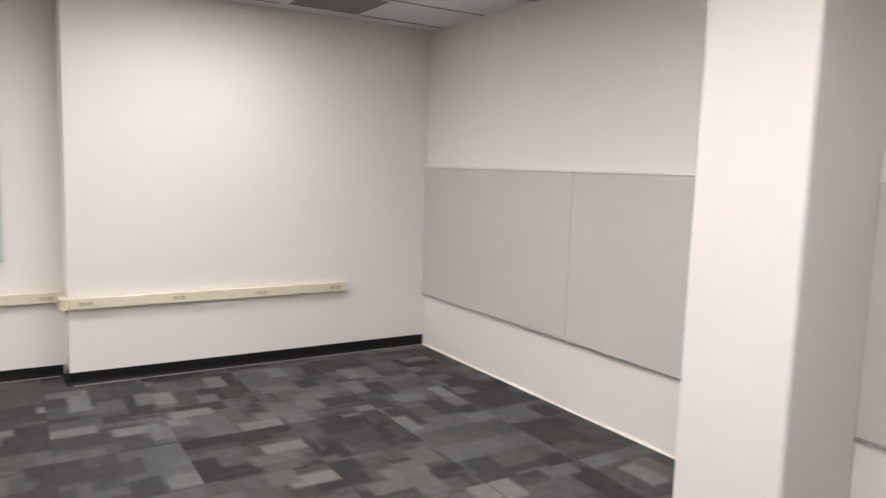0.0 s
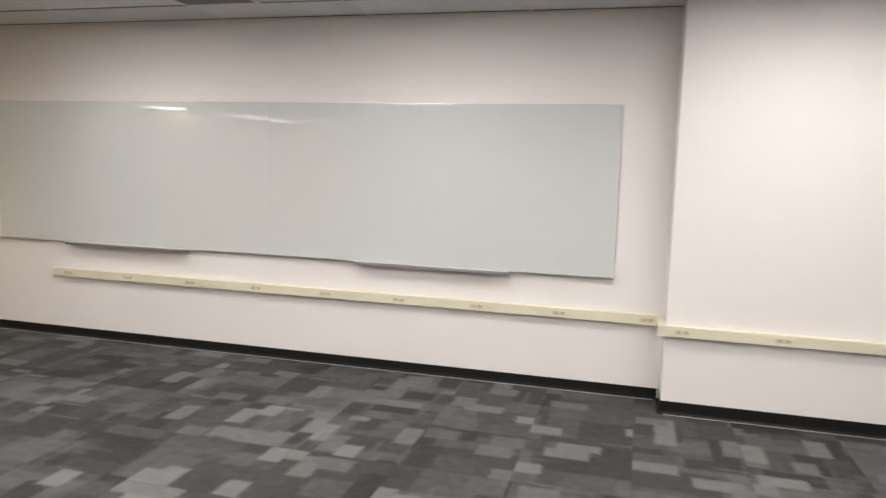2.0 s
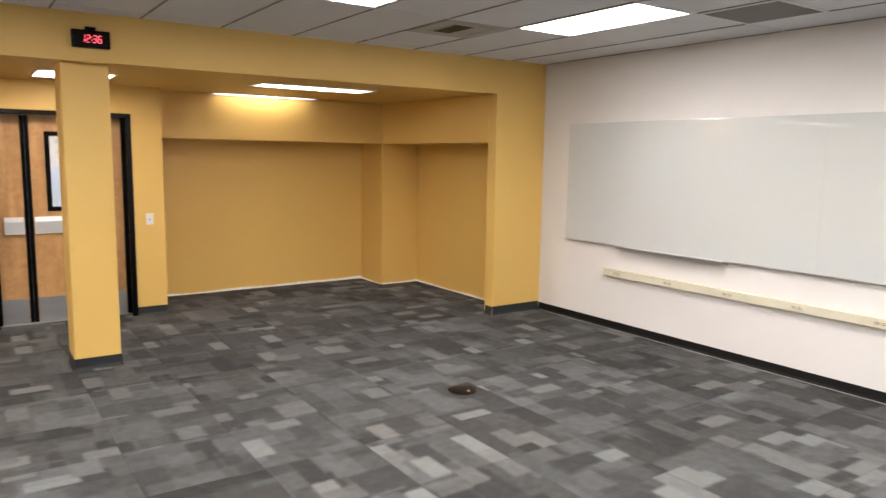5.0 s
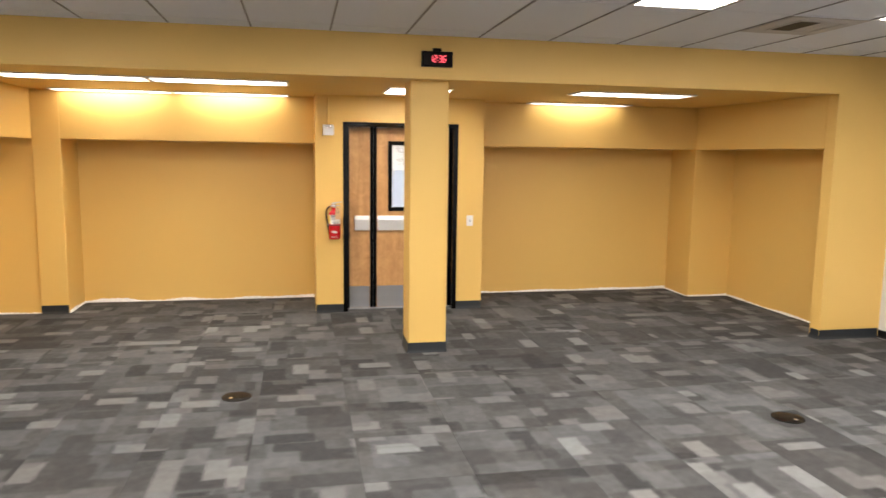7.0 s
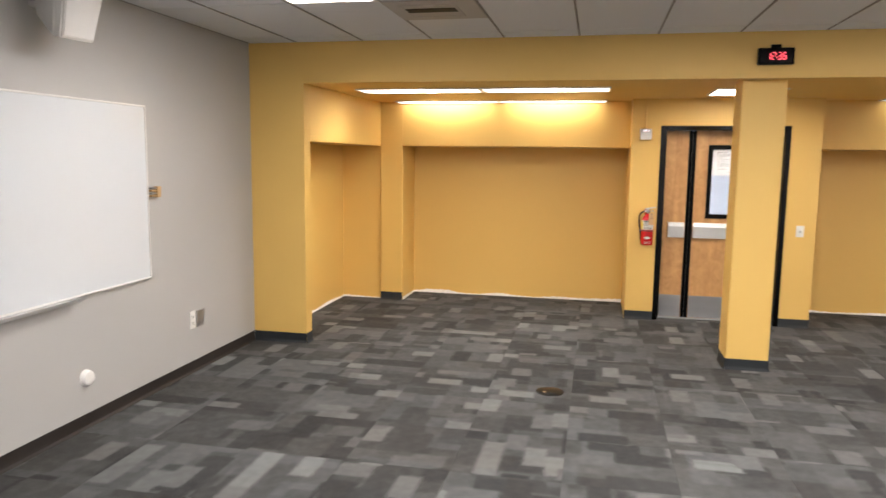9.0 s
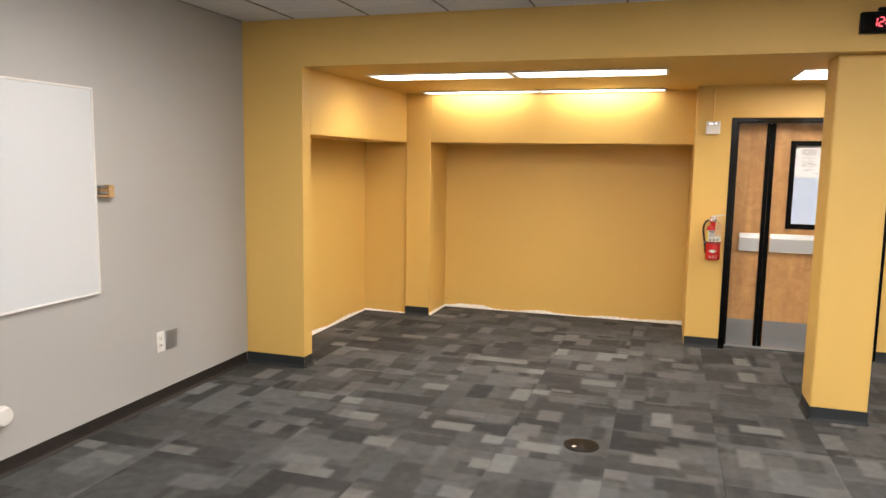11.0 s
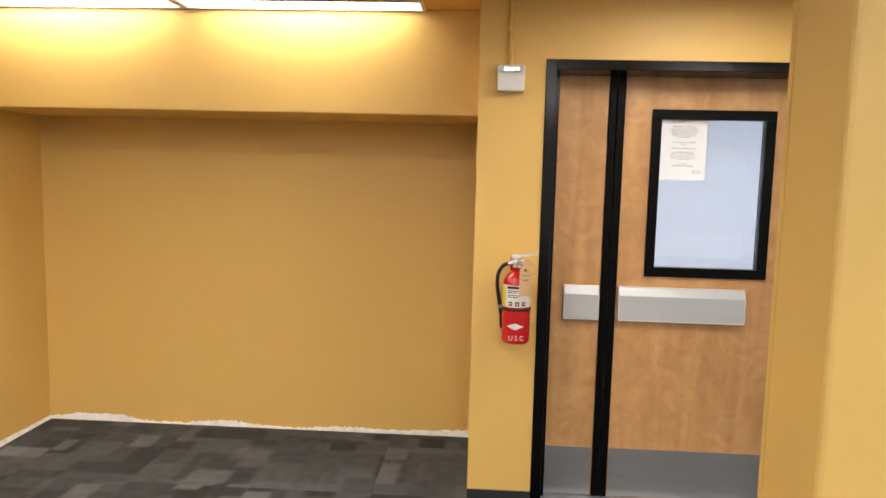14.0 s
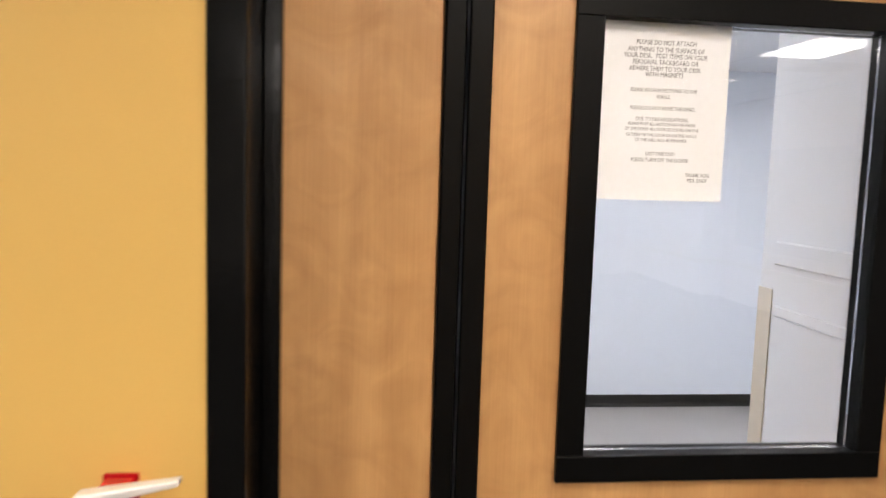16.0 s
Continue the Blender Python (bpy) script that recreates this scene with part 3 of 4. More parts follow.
# the lower strip is added where shading begins on this wall
structure("trim_hall_rail", boxes((-8.41, -7.9005, 1.938, 1.9515, 1.372, 1.438), (-8.41, -7.9005, 1.946, 1.9515, 1.225, 1.258), bevel=0.004), cool_paint, "two raised white strips on the wall end behind the door", "trim")
structure("trim_corner_guard", guard, beige_plastic, "cream plastic corner guard on the wall end behind the door", "trim")


# ---- lamps ----
def ceiling_light(x0, x1, y0, y1, z, glow_mat, name, label, cat, group, lip=0.012):
    ob = thing(name, label, cat, ((x0 + x1) / 2, (y0 + y1) / 2, z), group)
    hx, hy = (x1 - x0) / 2, (y1 - y0) / 2
    w = 0.018
    bm = boxes((-hx, hx, -hy, -hy + w, -lip + 0.006, 0.03), (-hx, hx, hy - w, hy, -lip + 0.006, 0.03), (-hx, -hx + w, -hy + w, hy - w, -lip + 0.006, 0.03), (hx - w, hx, -hy + w, hy - w, -lip + 0.006, 0.03))
    part("frame", bm, frame_white, ob)
    part("diffuser", boxes((-hx + w, hx - w, -hy + w, hy - w, 0.001, 0.009)), glow_mat, ob, "bright white prismatic diffuser")
    return ob


for x, y in TROFFERS:
    lamp = bpy.data.lights.new("troffer_lamp", "AREA")
    lamp.shape, lamp.size, lamp.size_y = "RECTANGLE", 2 * S2 - 0.07, S2 - 0.07
    lamp.energy, lamp.spread, lamp.color = TROFFER_WATTS, radians(TROFFER_SPREAD), (1.0, 0.965, 0.92)
    fixture = ceiling_light(x + 0.011, x + 2 * S2 - 0.011, y + 0.014, y + S2 - 0.014, CEIL, glow_main, "ceiling_light", "lit recessed fluorescent troffer in the tiled ceiling", "ceiling light", "troffers in the ceiling")
    bulb = new("lamp", lamp)
    bulb.parent = fixture
    bulb.location = (0, 0, -0.002)
Z2 = SOFF - 0.010
for x0, x1, y0, y1 in ((-6.525, -6.175, -2.312, -1.120), (-6.525, -6.175, -1.112, 0.062), (-7.788, -7.60, -2.325, -1.145), (-7.788, -7.60, -1.138, 0.045), (-6.525, -6.175, 2.760, 3.970), (-7.788, -7.60, 2.745, 3.990)):
    fixture = ceiling_light(x0, x1, y0, y1, Z2, glow_strip if x0 > -7 else glow_strip_old if y0 < 1 else glow_strip_dim, "strip_light", "long lit fluorescent light in the yellow soffit", "strip light", "lights in the alcove soffit", lip=0.008)
    if x0 > -7:
        lamp = bpy.data.lights.new("strip_lamp", "AREA")
        lamp.shape, lamp.size, lamp.size_y = "RECTANGLE", x1 - x0 - 0.05, y1 - y0 - 0.05
        lamp.energy, lamp.spread, lamp.color = STRIP_WATTS, radians(STRIP_SPREAD), (1.0, 0.955, 0.87)
        bulb = new("lamp", lamp)
        bulb.parent = fixture
        bulb.location = (0, 0, -0.002)
ceiling_light(-7.01, -6.40, 0.975, 1.58, Z2, glow_strip_old, "square_light", "square lit fluorescent light in front of the door", "ceiling light", "", lip=0.008)
# two unseen lights, added only to brighten the hallway behind the glass
ceiling_light(-9.62, -8.95, 2.35, 3.55, 2.379, glow_hall, "hall_fill_light", "unseen hallway fill light added to brighten the hall", "ceiling light", "", lip=0.008)
ceiling_light(-9.62, -8.95, 0.2, 1.4, 2.379, glow_hall, "hall_fill_light", "unseen hallway fill light added to brighten the hall", "ceiling light", "", lip=0.008)

# ---- things ----
EAST = Matrix(((0, 0, 1, 0), (1, 0, 0, 0), (0, 1, 0, 0), (0, 0, 0, 1)))   # local xy plane turned to face east (+x)


def glass_board():
    ob = thing("glass_board", "long pale green-white glass marker board on the white wall", "whiteboard")
    y1 = YN - 0.012
    for a, b in ((-5.202, -2.5105), (-2.5095, 0.183)):
        bm = boxes((a, b, y1 - 0.010, y1, 0.848, 2.051), bevel=0.0015)
        pane = part("glass_panel", bm, glass_white, ob)
        part("bottom_rail", boxes((a, b, y1 - 0.019, y1 + 0.0115, 0.838, 0.8475), bevel=0.001), aluminium, pane, "thin aluminium bottom rail")
        for x in (a + 0.12, b - 0.12):
            part("standoff", boxes((x - 0.03, x + 0.03, y1 + 0.0002, YN - 0.0002, 1.95, 2.0)), aluminium, pane)
    for a, b in ((-4.447, -3.262), (-1.750, -0.556)):
        prof = [(YN - 0.001, 0.816), (YN - 0.001, 0.836), (y1 - 0.016, 0.836), (y1 - 0.050, 0.836), (y1 - 0.058, 0.854), (y1 - 0.064, 0.854), (y1 - 0.060, 0.830), (y1 - 0.03, 0.822)]
        part("pen_tray", prism(prof, "x", a, b), tray_metal, ob, "brushed aluminium pen tray")
        # highlight along the lip, put in as a white strip
        part("tray_highlight", boxes((a, b, y1 - 0.0665, y1 - 0.0645, 0.846, 0.8555)), frame_white, ob, "bright strip standing for the highlight along the pen tray's lip")
        # shade below the lip, put in as a darker strip
        part("tray_shade", boxes((a + 0.002, b - 0.002, y1 - 0.0660, y1 - 0.0625, 0.826, 0.8455)), steel_grey, ob, "dark strip standing for shade at the pen tray's lower edge")


def raceway():
    ob = thing("wall_raceway", "cream metal wiring raceway with outlets along the white wall", "raceway")
    d, z0, z1 = 0.044, 0.533, 0.607

    def run(a, b, y, outlets):
        body = part("channel", boxes((a, b, y - d, y - 0.0005, z0, z1), bevel=0.005, seg=2), cream_metal, ob)
        part("end_cap", boxes((a - 0.004, a - 0.0002, y - d - 0.002, y - 0.0005, z0 - 0.002, z1 + 0.002), bevel=0.001), cream_metal, body)
        for x in outlets:
            part("outlet", boxes((x - 0.046, x + 0.046, y - d - 0.003, y - d - 0.0002, z0 + 0.024, z1 - 0.024), bevel=0.001), cream_dark, body, "cream duplex outlet")
            for s in (-0.024, 0.024):
                rows = []
                for dz in (-0.007, 0.007):
                    rows.append((x + s - 0.008, x + s + 0.008, y - d - 0.0042, y - d - 0.0031, 0.570 + dz - 0.0016, 0.570 + dz + 0.0016))
                rows.append((x + s + 0.011, x + s + 0.016, y - d - 0.0042, y - d - 0.0031, 0.5675, 0.5725))
                part("slots", boxes(*rows), slot_dark, body, "dark outlet slots")
        return body
    run(-4.622, 0.530, YN, [-4.45 + 0.6096 * i for i in range(9)])
    run(0.545, 2.557, YSTEP, [0.645 + 0.604 * i for i in range(4)])
    part("corner_piece", boxes((0.488, 0.5395, YSTEP - 0.046, YN - 0.0455, z0 - 0.002, z1 + 0.002), bevel=0.004), cream_metal, ob, "cream corner elbow")


def whiteboard():
    ob = thing("whiteboard", "white enamel marker board with aluminium edge on the grey wall", "whiteboard")
    a, b, z0, z1, y = -4.055, -1.617, 0.842, 2.04, YS
    part("writing_surface", boxes((a + 0.012, b - 0.012, y + 0.002, y + 0.017, z0 + 0.012, z1 - 0.012)), board_white, ob)
    w = 0.0118
    for r in ((a, b, y + 0.0005, y + 0.022, z1 - w, z1), (a, b, y + 0.0005, y + 0.022, z0, z0 + w), (a, a + w, y + 0.0005, y + 0.022, z0 + w, z1 - w), (b - w, b, y + 0.0005, y + 0.022, z0 + w, z1 - w)):
        part("edge_trim", boxes(r, bevel=0.002), frame_white, ob, "slim satin edge trim")
    prof = [(y + 0.0005, z0 - 0.032), (y + 0.0005, z0 - 0.001), (y + 0.055, z0 - 0.006), (y + 0.066, z0 + 0.004), (y + 0.070, z0 + 0.002), (y + 0.060, z0 - 0.020), (y + 0.02, z0 - 0.026)]
    part("pen_tray", prism(prof, "x", -3.30, -1.75), tray_pale, ob, "pale metal pen tray")


def board_eraser():
    ob = thing("board_eraser", "small wooden felt eraser stuck beside the whiteboard", "eraser", (-4.120, YS, 1.445))
    ob.scale = (0.72, 0.8, 0.9)
    part("block", boxes((-0.075, -0.012, 0.006, 0.050, -0.042, 0.042), bevel=0.004), tan_wood, ob, "tan wooden block")
    for i in range(4):
        z = -0.036 + 0.020 * i
        part("felt_strip", boxes((-0.0118, 0.066, 0.004, 0.044, z, z + 0.012), bevel=0.002), (tan_wood, steel_grey)[i % 2], ob, "layered felt strip")
    part("backing", boxes((-0.07, 0.06, 0.0004, 0.0038, -0.04, 0.04)), steel_grey, ob)


def wall_outlet():
    ob = thing("wall_outlet", "white duplex outlet on the grey wall", "outlet", (-4.573, YS, 0.42))
    part("plate", boxes((-0.037, 0.037, 0.0004, 0.008, -0.070, 0.070), bevel=0.003, seg=2), white_plastic, ob)
    for z in (-0.026, 0.026):
        part("socket", boxes((-0.017, 0.017, 0.0082, 0.011, z - 0.017, z + 0.017), bevel=0.003), white_plastic, ob)
        part("slots", boxes((-0.008, -0.005, 0.0112, 0.0118, z - 0.004, z + 0.008), (0.005, 0.008, 0.0112, 0.0118, z - 0.004, z + 0.008), (-0.003, 0.003, 0.0112, 0.0118, z - 0.012, z - 0.007)), slot_dark, ob, "dark outlet slots")
    ob = thing("blank_plate", "brushed steel blank cover plate on the grey wall", "wall plate", (-4.688, YS, 0.415))
    part("plate", boxes((-0.056, 0.056, 0.0004, 0.007, -0.066, 0.066), bevel=0.003, seg=2), steel_grey, ob)
    for z in (-0.042, 0.042):
        part("screw", lathe([(0.004, 0.0072), (0.004, 0.0085), (0.002, 0.0092)], 8, "y", (0, 0, z)), chrome, ob)
    ob = thing("round_cover", "round white cap on the grey wall", "wall cover", (-3.366, YS, 0.320))
    part("cap", lathe([(0.050, 0.0005), (0.050, 0.022), (0.044, 0.034), (0.032, 0.038)], 32, "y"), white_plastic, ob, smooth=True)
    part("ring", lathe([(0.055, 0.0003), (0.055, 0.006), (0.0505, 0.008)], 32, "y"), white_plastic, ob, smooth=True)


def loudspeaker():
    ob = thing("wall_speaker", "white wedge-shaped loudspeaker mounted high on the grey wall", "loudspeaker", (-3.13, -2.89, 2.322))
    ob.scale = (1.28, 1.55, 1.0)
    ob.rotation_euler = (0, 0, radians(-9))
    prof = [(-0.075, -0.10), (0.075, -0.10), (0.118, 0.06), (0.105, 0.10), (-0.105, 0.10), (-0.118, 0.06)]
    bm = bmesh.new()
    lo = [bm.verts.new((x * 0.80, (0.035 if y > 0.08 else 0.01) if y > 0 else -0.10, 0.0 if y > 0 else 0.13)) for x, y in prof]
    hi = [bm.verts.new((x, y, 0.37)) for x, y in prof]
    n = len(prof)
    for i in range(n):
        bm.faces.new((lo[i], lo[(i + 1) % n], hi[(i + 1) % n], hi[i]))
    bm.faces.new(lo[::-1])
    bm.faces.new(hi)
    bmesh.ops.recalc_face_normals(bm, faces=bm.faces[:])
    bmesh.ops.bevel(bm, geom=bm.edges[:], offset=0.006, segments=2, affect="EDGES")
    part("cabinet", bm, white_plastic, ob, smooth=True)
    bm = boxes((-0.094, 0.094, 0.0008, 0.0040, 0.012, 0.355), bevel=0.001)
    for v in bm.verts:
        v.co.x *= 0.80 + 0.20 * v.co.z / 0.37
        v.co.y += 0.035 + 0.065 * v.co.z / 0.37
    part("front_grille", bm, frame_white, ob, "pale perforated front grille")
    part("wall_bracket", tube([(0.0, -0.09, 0.2), (0.02, -0.12, 0.2), (0.055, -0.151, 0.2)], 0.018, 10), frame_white, ob)


def floor_box(x, y, turn):
    ob = thing("floor_box", "round dark bronze floor outlet box set in the carpet", "floor outlet", (x, y, 0), "floor outlets")
    ob.rotation_euler = (0, 0, turn)
    part("flange", lathe([(0.104, 0.0003), (0.104, 0.003), (0.092, 0.007), (0.088, 0.006)], 40), bronze, ob, smooth=True)
    lid = part("lid", lathe([(0.0875, 0.0004), (0.0875, 0.0075), (0.080, 0.009), (0.02, 0.0095)], 40), bronze, ob, smooth=True)
    part("flap_seam", boxes((-0.070, 0.070, -0.0015, 0.0015, 0.0096, 0.0101)), slot_dark, lid)
    part("latch", lathe([(0.012, 0.0096), (0.012, 0.011), (0.008, 0.012)], 16, "z", (0.035, -0.048, 0)), chrome, lid, "small bright latch")


def digital_clock():
    ob = thing("digital_clock", "black digital wall clock with red numerals showing 12:36", "clock", (XF, 1.262, 2.505))
    part("case", boxes((0.004, 0.050, -0.128, 0.128, -0.062, 0.062), bevel=0.006, seg=2), black_satin, ob)
    part("window", boxes((0.0502, 0.052, -0.116, 0.116, -0.050, 0.050)), black_enamel, ob, "dark red-tinted display window")
    part("bracket", boxes((0.0004, 0.034, -0.036, 0.036, 0.0625, 0.088), (0.0004, 0.0038, -0.09, 0.09, -0.05, 0.05), bevel=0.003), black_satin, ob)
    seg = {"1": "bc", "2": "abged", "3": "abgcd", "6": "afgedc"}
    w, h, t = 0.0185, 0.050, 0.0046
    spots = {"a": (0, h / 2, w, t), "d": (0, -h / 2, w, t), "g": (0, 0, w, t), "b": (w / 2 + 0.002, h / 4, t, h / 2 - 0.006), "c": (w / 2 + 0.002, -h / 4, t, h / 2 - 0.006), "f": (-w / 2 - 0.002, h / 4, t, h / 2 - 0.006), "e": (-w / 2 - 0.002, -h / 4, t, h / 2 - 0.006)}
    y = -0.056
    for ch in "12:36":
        bm = bmesh.new()
        if ch == ":":
            for z in (-0.011, 0.011):
                box(bm, 0.0523, 0.0532, y - 0.003, y + 0.003, z - 0.003, z + 0.003)
            step = 0.022
        else:
            for s in seg[ch]:
                cy, cz, sw, sh = spots[s]
                cy += 0.10 * cz
                box(bm, 0.0523, 0.0532, y + cy - sw / 2, y + cy + sw / 2, cz - sh / 2, cz + sh / 2)
            step = 0.035
        if ch == "2":
            step = 0.022
        part("colon" if ch == ":" else "digit", bm, glow_red, ob, "glowing red numeral")
        y += step


def smooth_line(points, steps=5):
    """Catmull-Rom curve through the points."""
    p = [Vector(q) for q in points]
    p = [2 * p[0] - p[1]] + p + [2 * p[-1] - p[-2]]
    out = []
    for a, b, c, d in zip(p, p[1:], p[2:], p[3:]):
        for i in range(steps):
            t = i / steps
            out.append(0.5 * (2 * b + (c - a) * t + (2 * a - 5 * b + 4 * c - d) * t * t + (3 * b - a - 3 * c + d) * t ** 3))
    return [tuple(q) for q in out + [p[-2]]]


def fire_extinguisher():
    ob = thing("fire_extinguisher", "red fire extinguisher with hose and tag beside the door", "fire extinguisher", (XD + 0.078, 0.508, 0.821))
    r = 0.062
    body = part("cylinder", lathe([(r - 0.008, 0.0), (r, 0.010), (r, 0.255), (r * 0.94, 0.280), (r * 0.72, 0.303), (r * 0.40, 0.316), (0.021, 0.320), (0.021, 0.333)], 40), red_enamel, ob, smooth=True)

    def wrap(a0, a1, z0, z1, off, seg=14):
        bm = bmesh.new()
        rows = []
        for i in range(seg + 1):
            a = radians(a0 + (a1 - a0) * i / seg)
            rows.append([bm.verts.new(((r + o) * math.cos(a), (r + o) * math.sin(a), z)) for o, z in ((0.0002, z0), (off, z0), (off, z1), (0.0002, z1))])
        for p, q in zip(rows, rows[1:]):
            for k in range(4):
                bm.faces.new((p[k], q[k], q[(k + 1) % 4], p[(k + 1) % 4]))
        bm.faces.new(rows[0])
        bm.faces.new(rows[-1][::-1])
        bmesh.ops.recalc_face_normals(bm, faces=bm.faces[:])
        return bm
    part("label", wrap(-80, 75, 0.165, 0.262, 0.0009), label_white, body, "white instruction label", True)
    part("label_edge", wrap(-80, -48, 0.168, 0.258, 0.0013), label_yellow, body, "yellow strip of the label", True)
    part("label_heading", wrap(-44, 40, 0.246, 0.257, 0.0013), ink, body, "dark heading bar", True)
    for i, z in enumerate((0.236, 0.228, 0.216, 0.208)):
        part("print_line", wrap(-42, (10, -4, 16, 2)[i], z, z + 0.003, 0.0013), ink, body)
    for a in (-36, -8, 20):
        part("pictogram", wrap(a, a + 16, 0.171, 0.190, 0.0013, 4), ink, body)
        part("pictogram_gap", wrap(a + 5, a + 12, 0.177, 0.184, 0.0016, 3), label_white, body)
    part("strap", wrap(0, 359.9, 0.148, 0.158, 0.003, 40), hose_rubber, ob, "black holding strap", True)
    # diamond mark and stencilled letters on the lower half
    bm = bmesh.new()
    pts = []
    for i in range(9):
        s = -1 + 2 * i / 8
        a = radians(-5 + 34 * s)
        hh = 0.0145 * (1 - abs(s)) + 0.0004
        pts.append([bm.verts.new(((r + 0.0009) * math.cos(a), (r + 0.0009) * math.sin(a), 0.080 + k * hh)) for k in (-1, 1)])
    for p, q in zip(pts, pts[1:]):
        bm.faces.new((p[0], q[0], q[1], p[1]))
    part("diamond_mark", bm, label_white, body, "white diamond mark")
    for ch, a in zip("USC", (-22, 0, 22)):
        m = Matrix.Rotation(radians(a), 4, "Z") @ Matrix.Translation((r + 0.0006, 0, 0.018)) @ EAST
        words("letter", ch, 0.031, m, label_white, body, 0.0004)
    # valve, gauge and handles
    part("valve", lathe([(0.016, 0.333), (0.022, 0.336), (0.022, 0.352), (0.015, 0.356), (0.015, 0.380)], 20), chrome, ob, "chrome valve head", True)
    part("gauge", lathe([(0.016, 0.017), (0.016, 0.030), (0.012, 0.032)], 20, "x", (0, 0.004, 0.358)), chrome, ob, "round pressure gauge", True)
    part("gauge_dial", lathe([(0.012, 0.0321), (0.012, 0.0330)], 20, "x", (0, 0.004, 0.358)), steel_grey, ob, "grey gauge dial")
    for z0, z1, dz, l, taper in ((0.362, 0.369, -0.006, 0.056, 0.3), (0.372, 0.390, 0.026, 0.086, 0.6)):
        bm = boxes((0.000, 0.024, -0.030, l, z0, z1), bevel=0.003, seg=2)
        for v in bm.verts:   # rising, and thinner towards the grip
            k = (v.co.y + 0.030) / (l + 0.030)
            v.co.z = z0 + (v.co.z - z0) * (1 - taper * k) + dz * k
            v.co.x = 0.012 + (v.co.x - 0.012) * (1 - 0.35 * k)
        part("handle", bm, bright_metal, ob, "polished metal squeeze handle")
    part("pin", tube([(0.012, 0.03, 0.360), (0.014, 0.045, 0.372), (0.014, 0.058, 0.362), (0.012, 0.050, 0.348), (0.012, 0.036, 0.352)], 0.0016, 6), steel_grey, ob, "safety pin ring")
    part("hanger", boxes((-0.072, -0.022, -0.026, 0.010, 0.352, 0.372), (-0.0775, -0.0722, -0.030, 0.014, 0.31, 0.376), bevel=0.002), red_enamel, ob, "red wall hanger")
    hose = [(0.0, -0.018, 0.353), (0.000, -0.042, 0.352), (-0.004, -0.066, 0.338), (-0.010, -0.083, 0.306), (-0.018, -0.087, 0.262), (-0.026, -0.082, 0.215), (-0.032, -0.073, 0.165), (-0.036, -0.066, 0.12)]
    part("hose", tube(smooth_line(hose[1:]), 0.0085, 12), hose_rubber, ob, "black rubber hose", True)
    part("hose_fitting", tube(hose[:2], 0.0095, 12), chrome, ob, "bright hose fitting", True)
    part("nozzle", tube([(-0.036, -0.066, 0.118), (-0.037, -0.062, 0.050)], 0.0065, 12), black_satin, ob, "black nozzle", True)
    part("hose_clip", boxes((-0.040, -0.020, -0.080, -0.062, 0.145, 0.160), bevel=0.003), steel_grey, ob)
    part("tag_tie", tube(smooth_line([(0.016, 0.030, 0.362), (0.030, 0.052, 0.366), (0.040, 0.068, 0.345), (0.046, 0.070, 0.315), (0.062, 0.056, 0.318), (0.078, 0.030, 0.334)]), 0.0014, 6), steel_grey, ob, "thin wire tie of the tag")
    bm = prism([(0.016, 0.0), (0.020, 0.06), (0.014, 0.118), (0.008, 0.124), (-0.026, 0.124), (-0.033, 0.118), (-0.034, 0.0)], "x", 0.0, 0.0008)
    for v in bm.verts:
        v.co = Vector((v.co.x + 0.072 + 0.01 * math.sin(v.co.z * 20), v.co.y + 0.039, v.co.z + 0.219))
    tag = part("tag", bm, manila, ob, "manila inspection tag")
    for z, w in ((0.329, 0.012), (0.309, 0.018), (0.291, 0.018), (0.287, 0.010)):
        part("tag_print", boxes((0.0835, 0.0840, 0.031 - w, 0.031 + w, z, z + 0.002)), ink, tag)
    part("tag_eyelet", lathe([(0.005, 0.083), (0.005, 0.0842)], 12, "x", (0, 0.029, 0.335)), slot_dark, tag)


def alarm_strobe():
    ob = thing("alarm_strobe", "off-white fire alarm strobe fed by a painted conduit", "alarm", (XD, 0.452, 1.980))
    part("box", boxes((0.0004, 0.052, -0.058, 0.058, -0.055, 0.055), bevel=0.004, seg=2), white_plastic, ob)
    part("strobe_lens", boxes((0.0523, 0.066, -0.044, 0.044, 0.024, 0.050), bevel=0.005, seg=2), clear_glass, ob, "clear strobe lens")
    part("reflector", boxes((0.0521, 0.0535, -0.034, 0.034, 0.028, 0.046)), chrome, ob)
    part("conduit", tube([(0.012, -0.004, 0.0552), (0.012, -0.004, 0.20), (0.012, -0.004, 0.343)], 0.010, 12), yellow_paint, ob, "yellow painted conduit", True)
    part("conduit_strap", boxes((0.0004, 0.024, -0.018, 0.010, 0.20, 0.215), bevel=0.002), yellow_paint, ob)


def light_switch():
    ob = thing("light_switch", "white light switch beside the door frame", "light switch", (XD, 2.018, 1.006))
    part("plate", boxes((0.0004, 0.007, -0.037, 0.037, -0.058, 0.058), bevel=0.003, seg=2), white_plastic, ob)
    part("rocker", boxes((0.0072, 0.013, -0.016, 0.016, -0.033, 0.033), bevel=0.003), white_plastic, ob)
    part("sensor", boxes((0.0131, 0.0142, -0.008, 0.008, -0.012, 0.006)), steel_grey, ob)


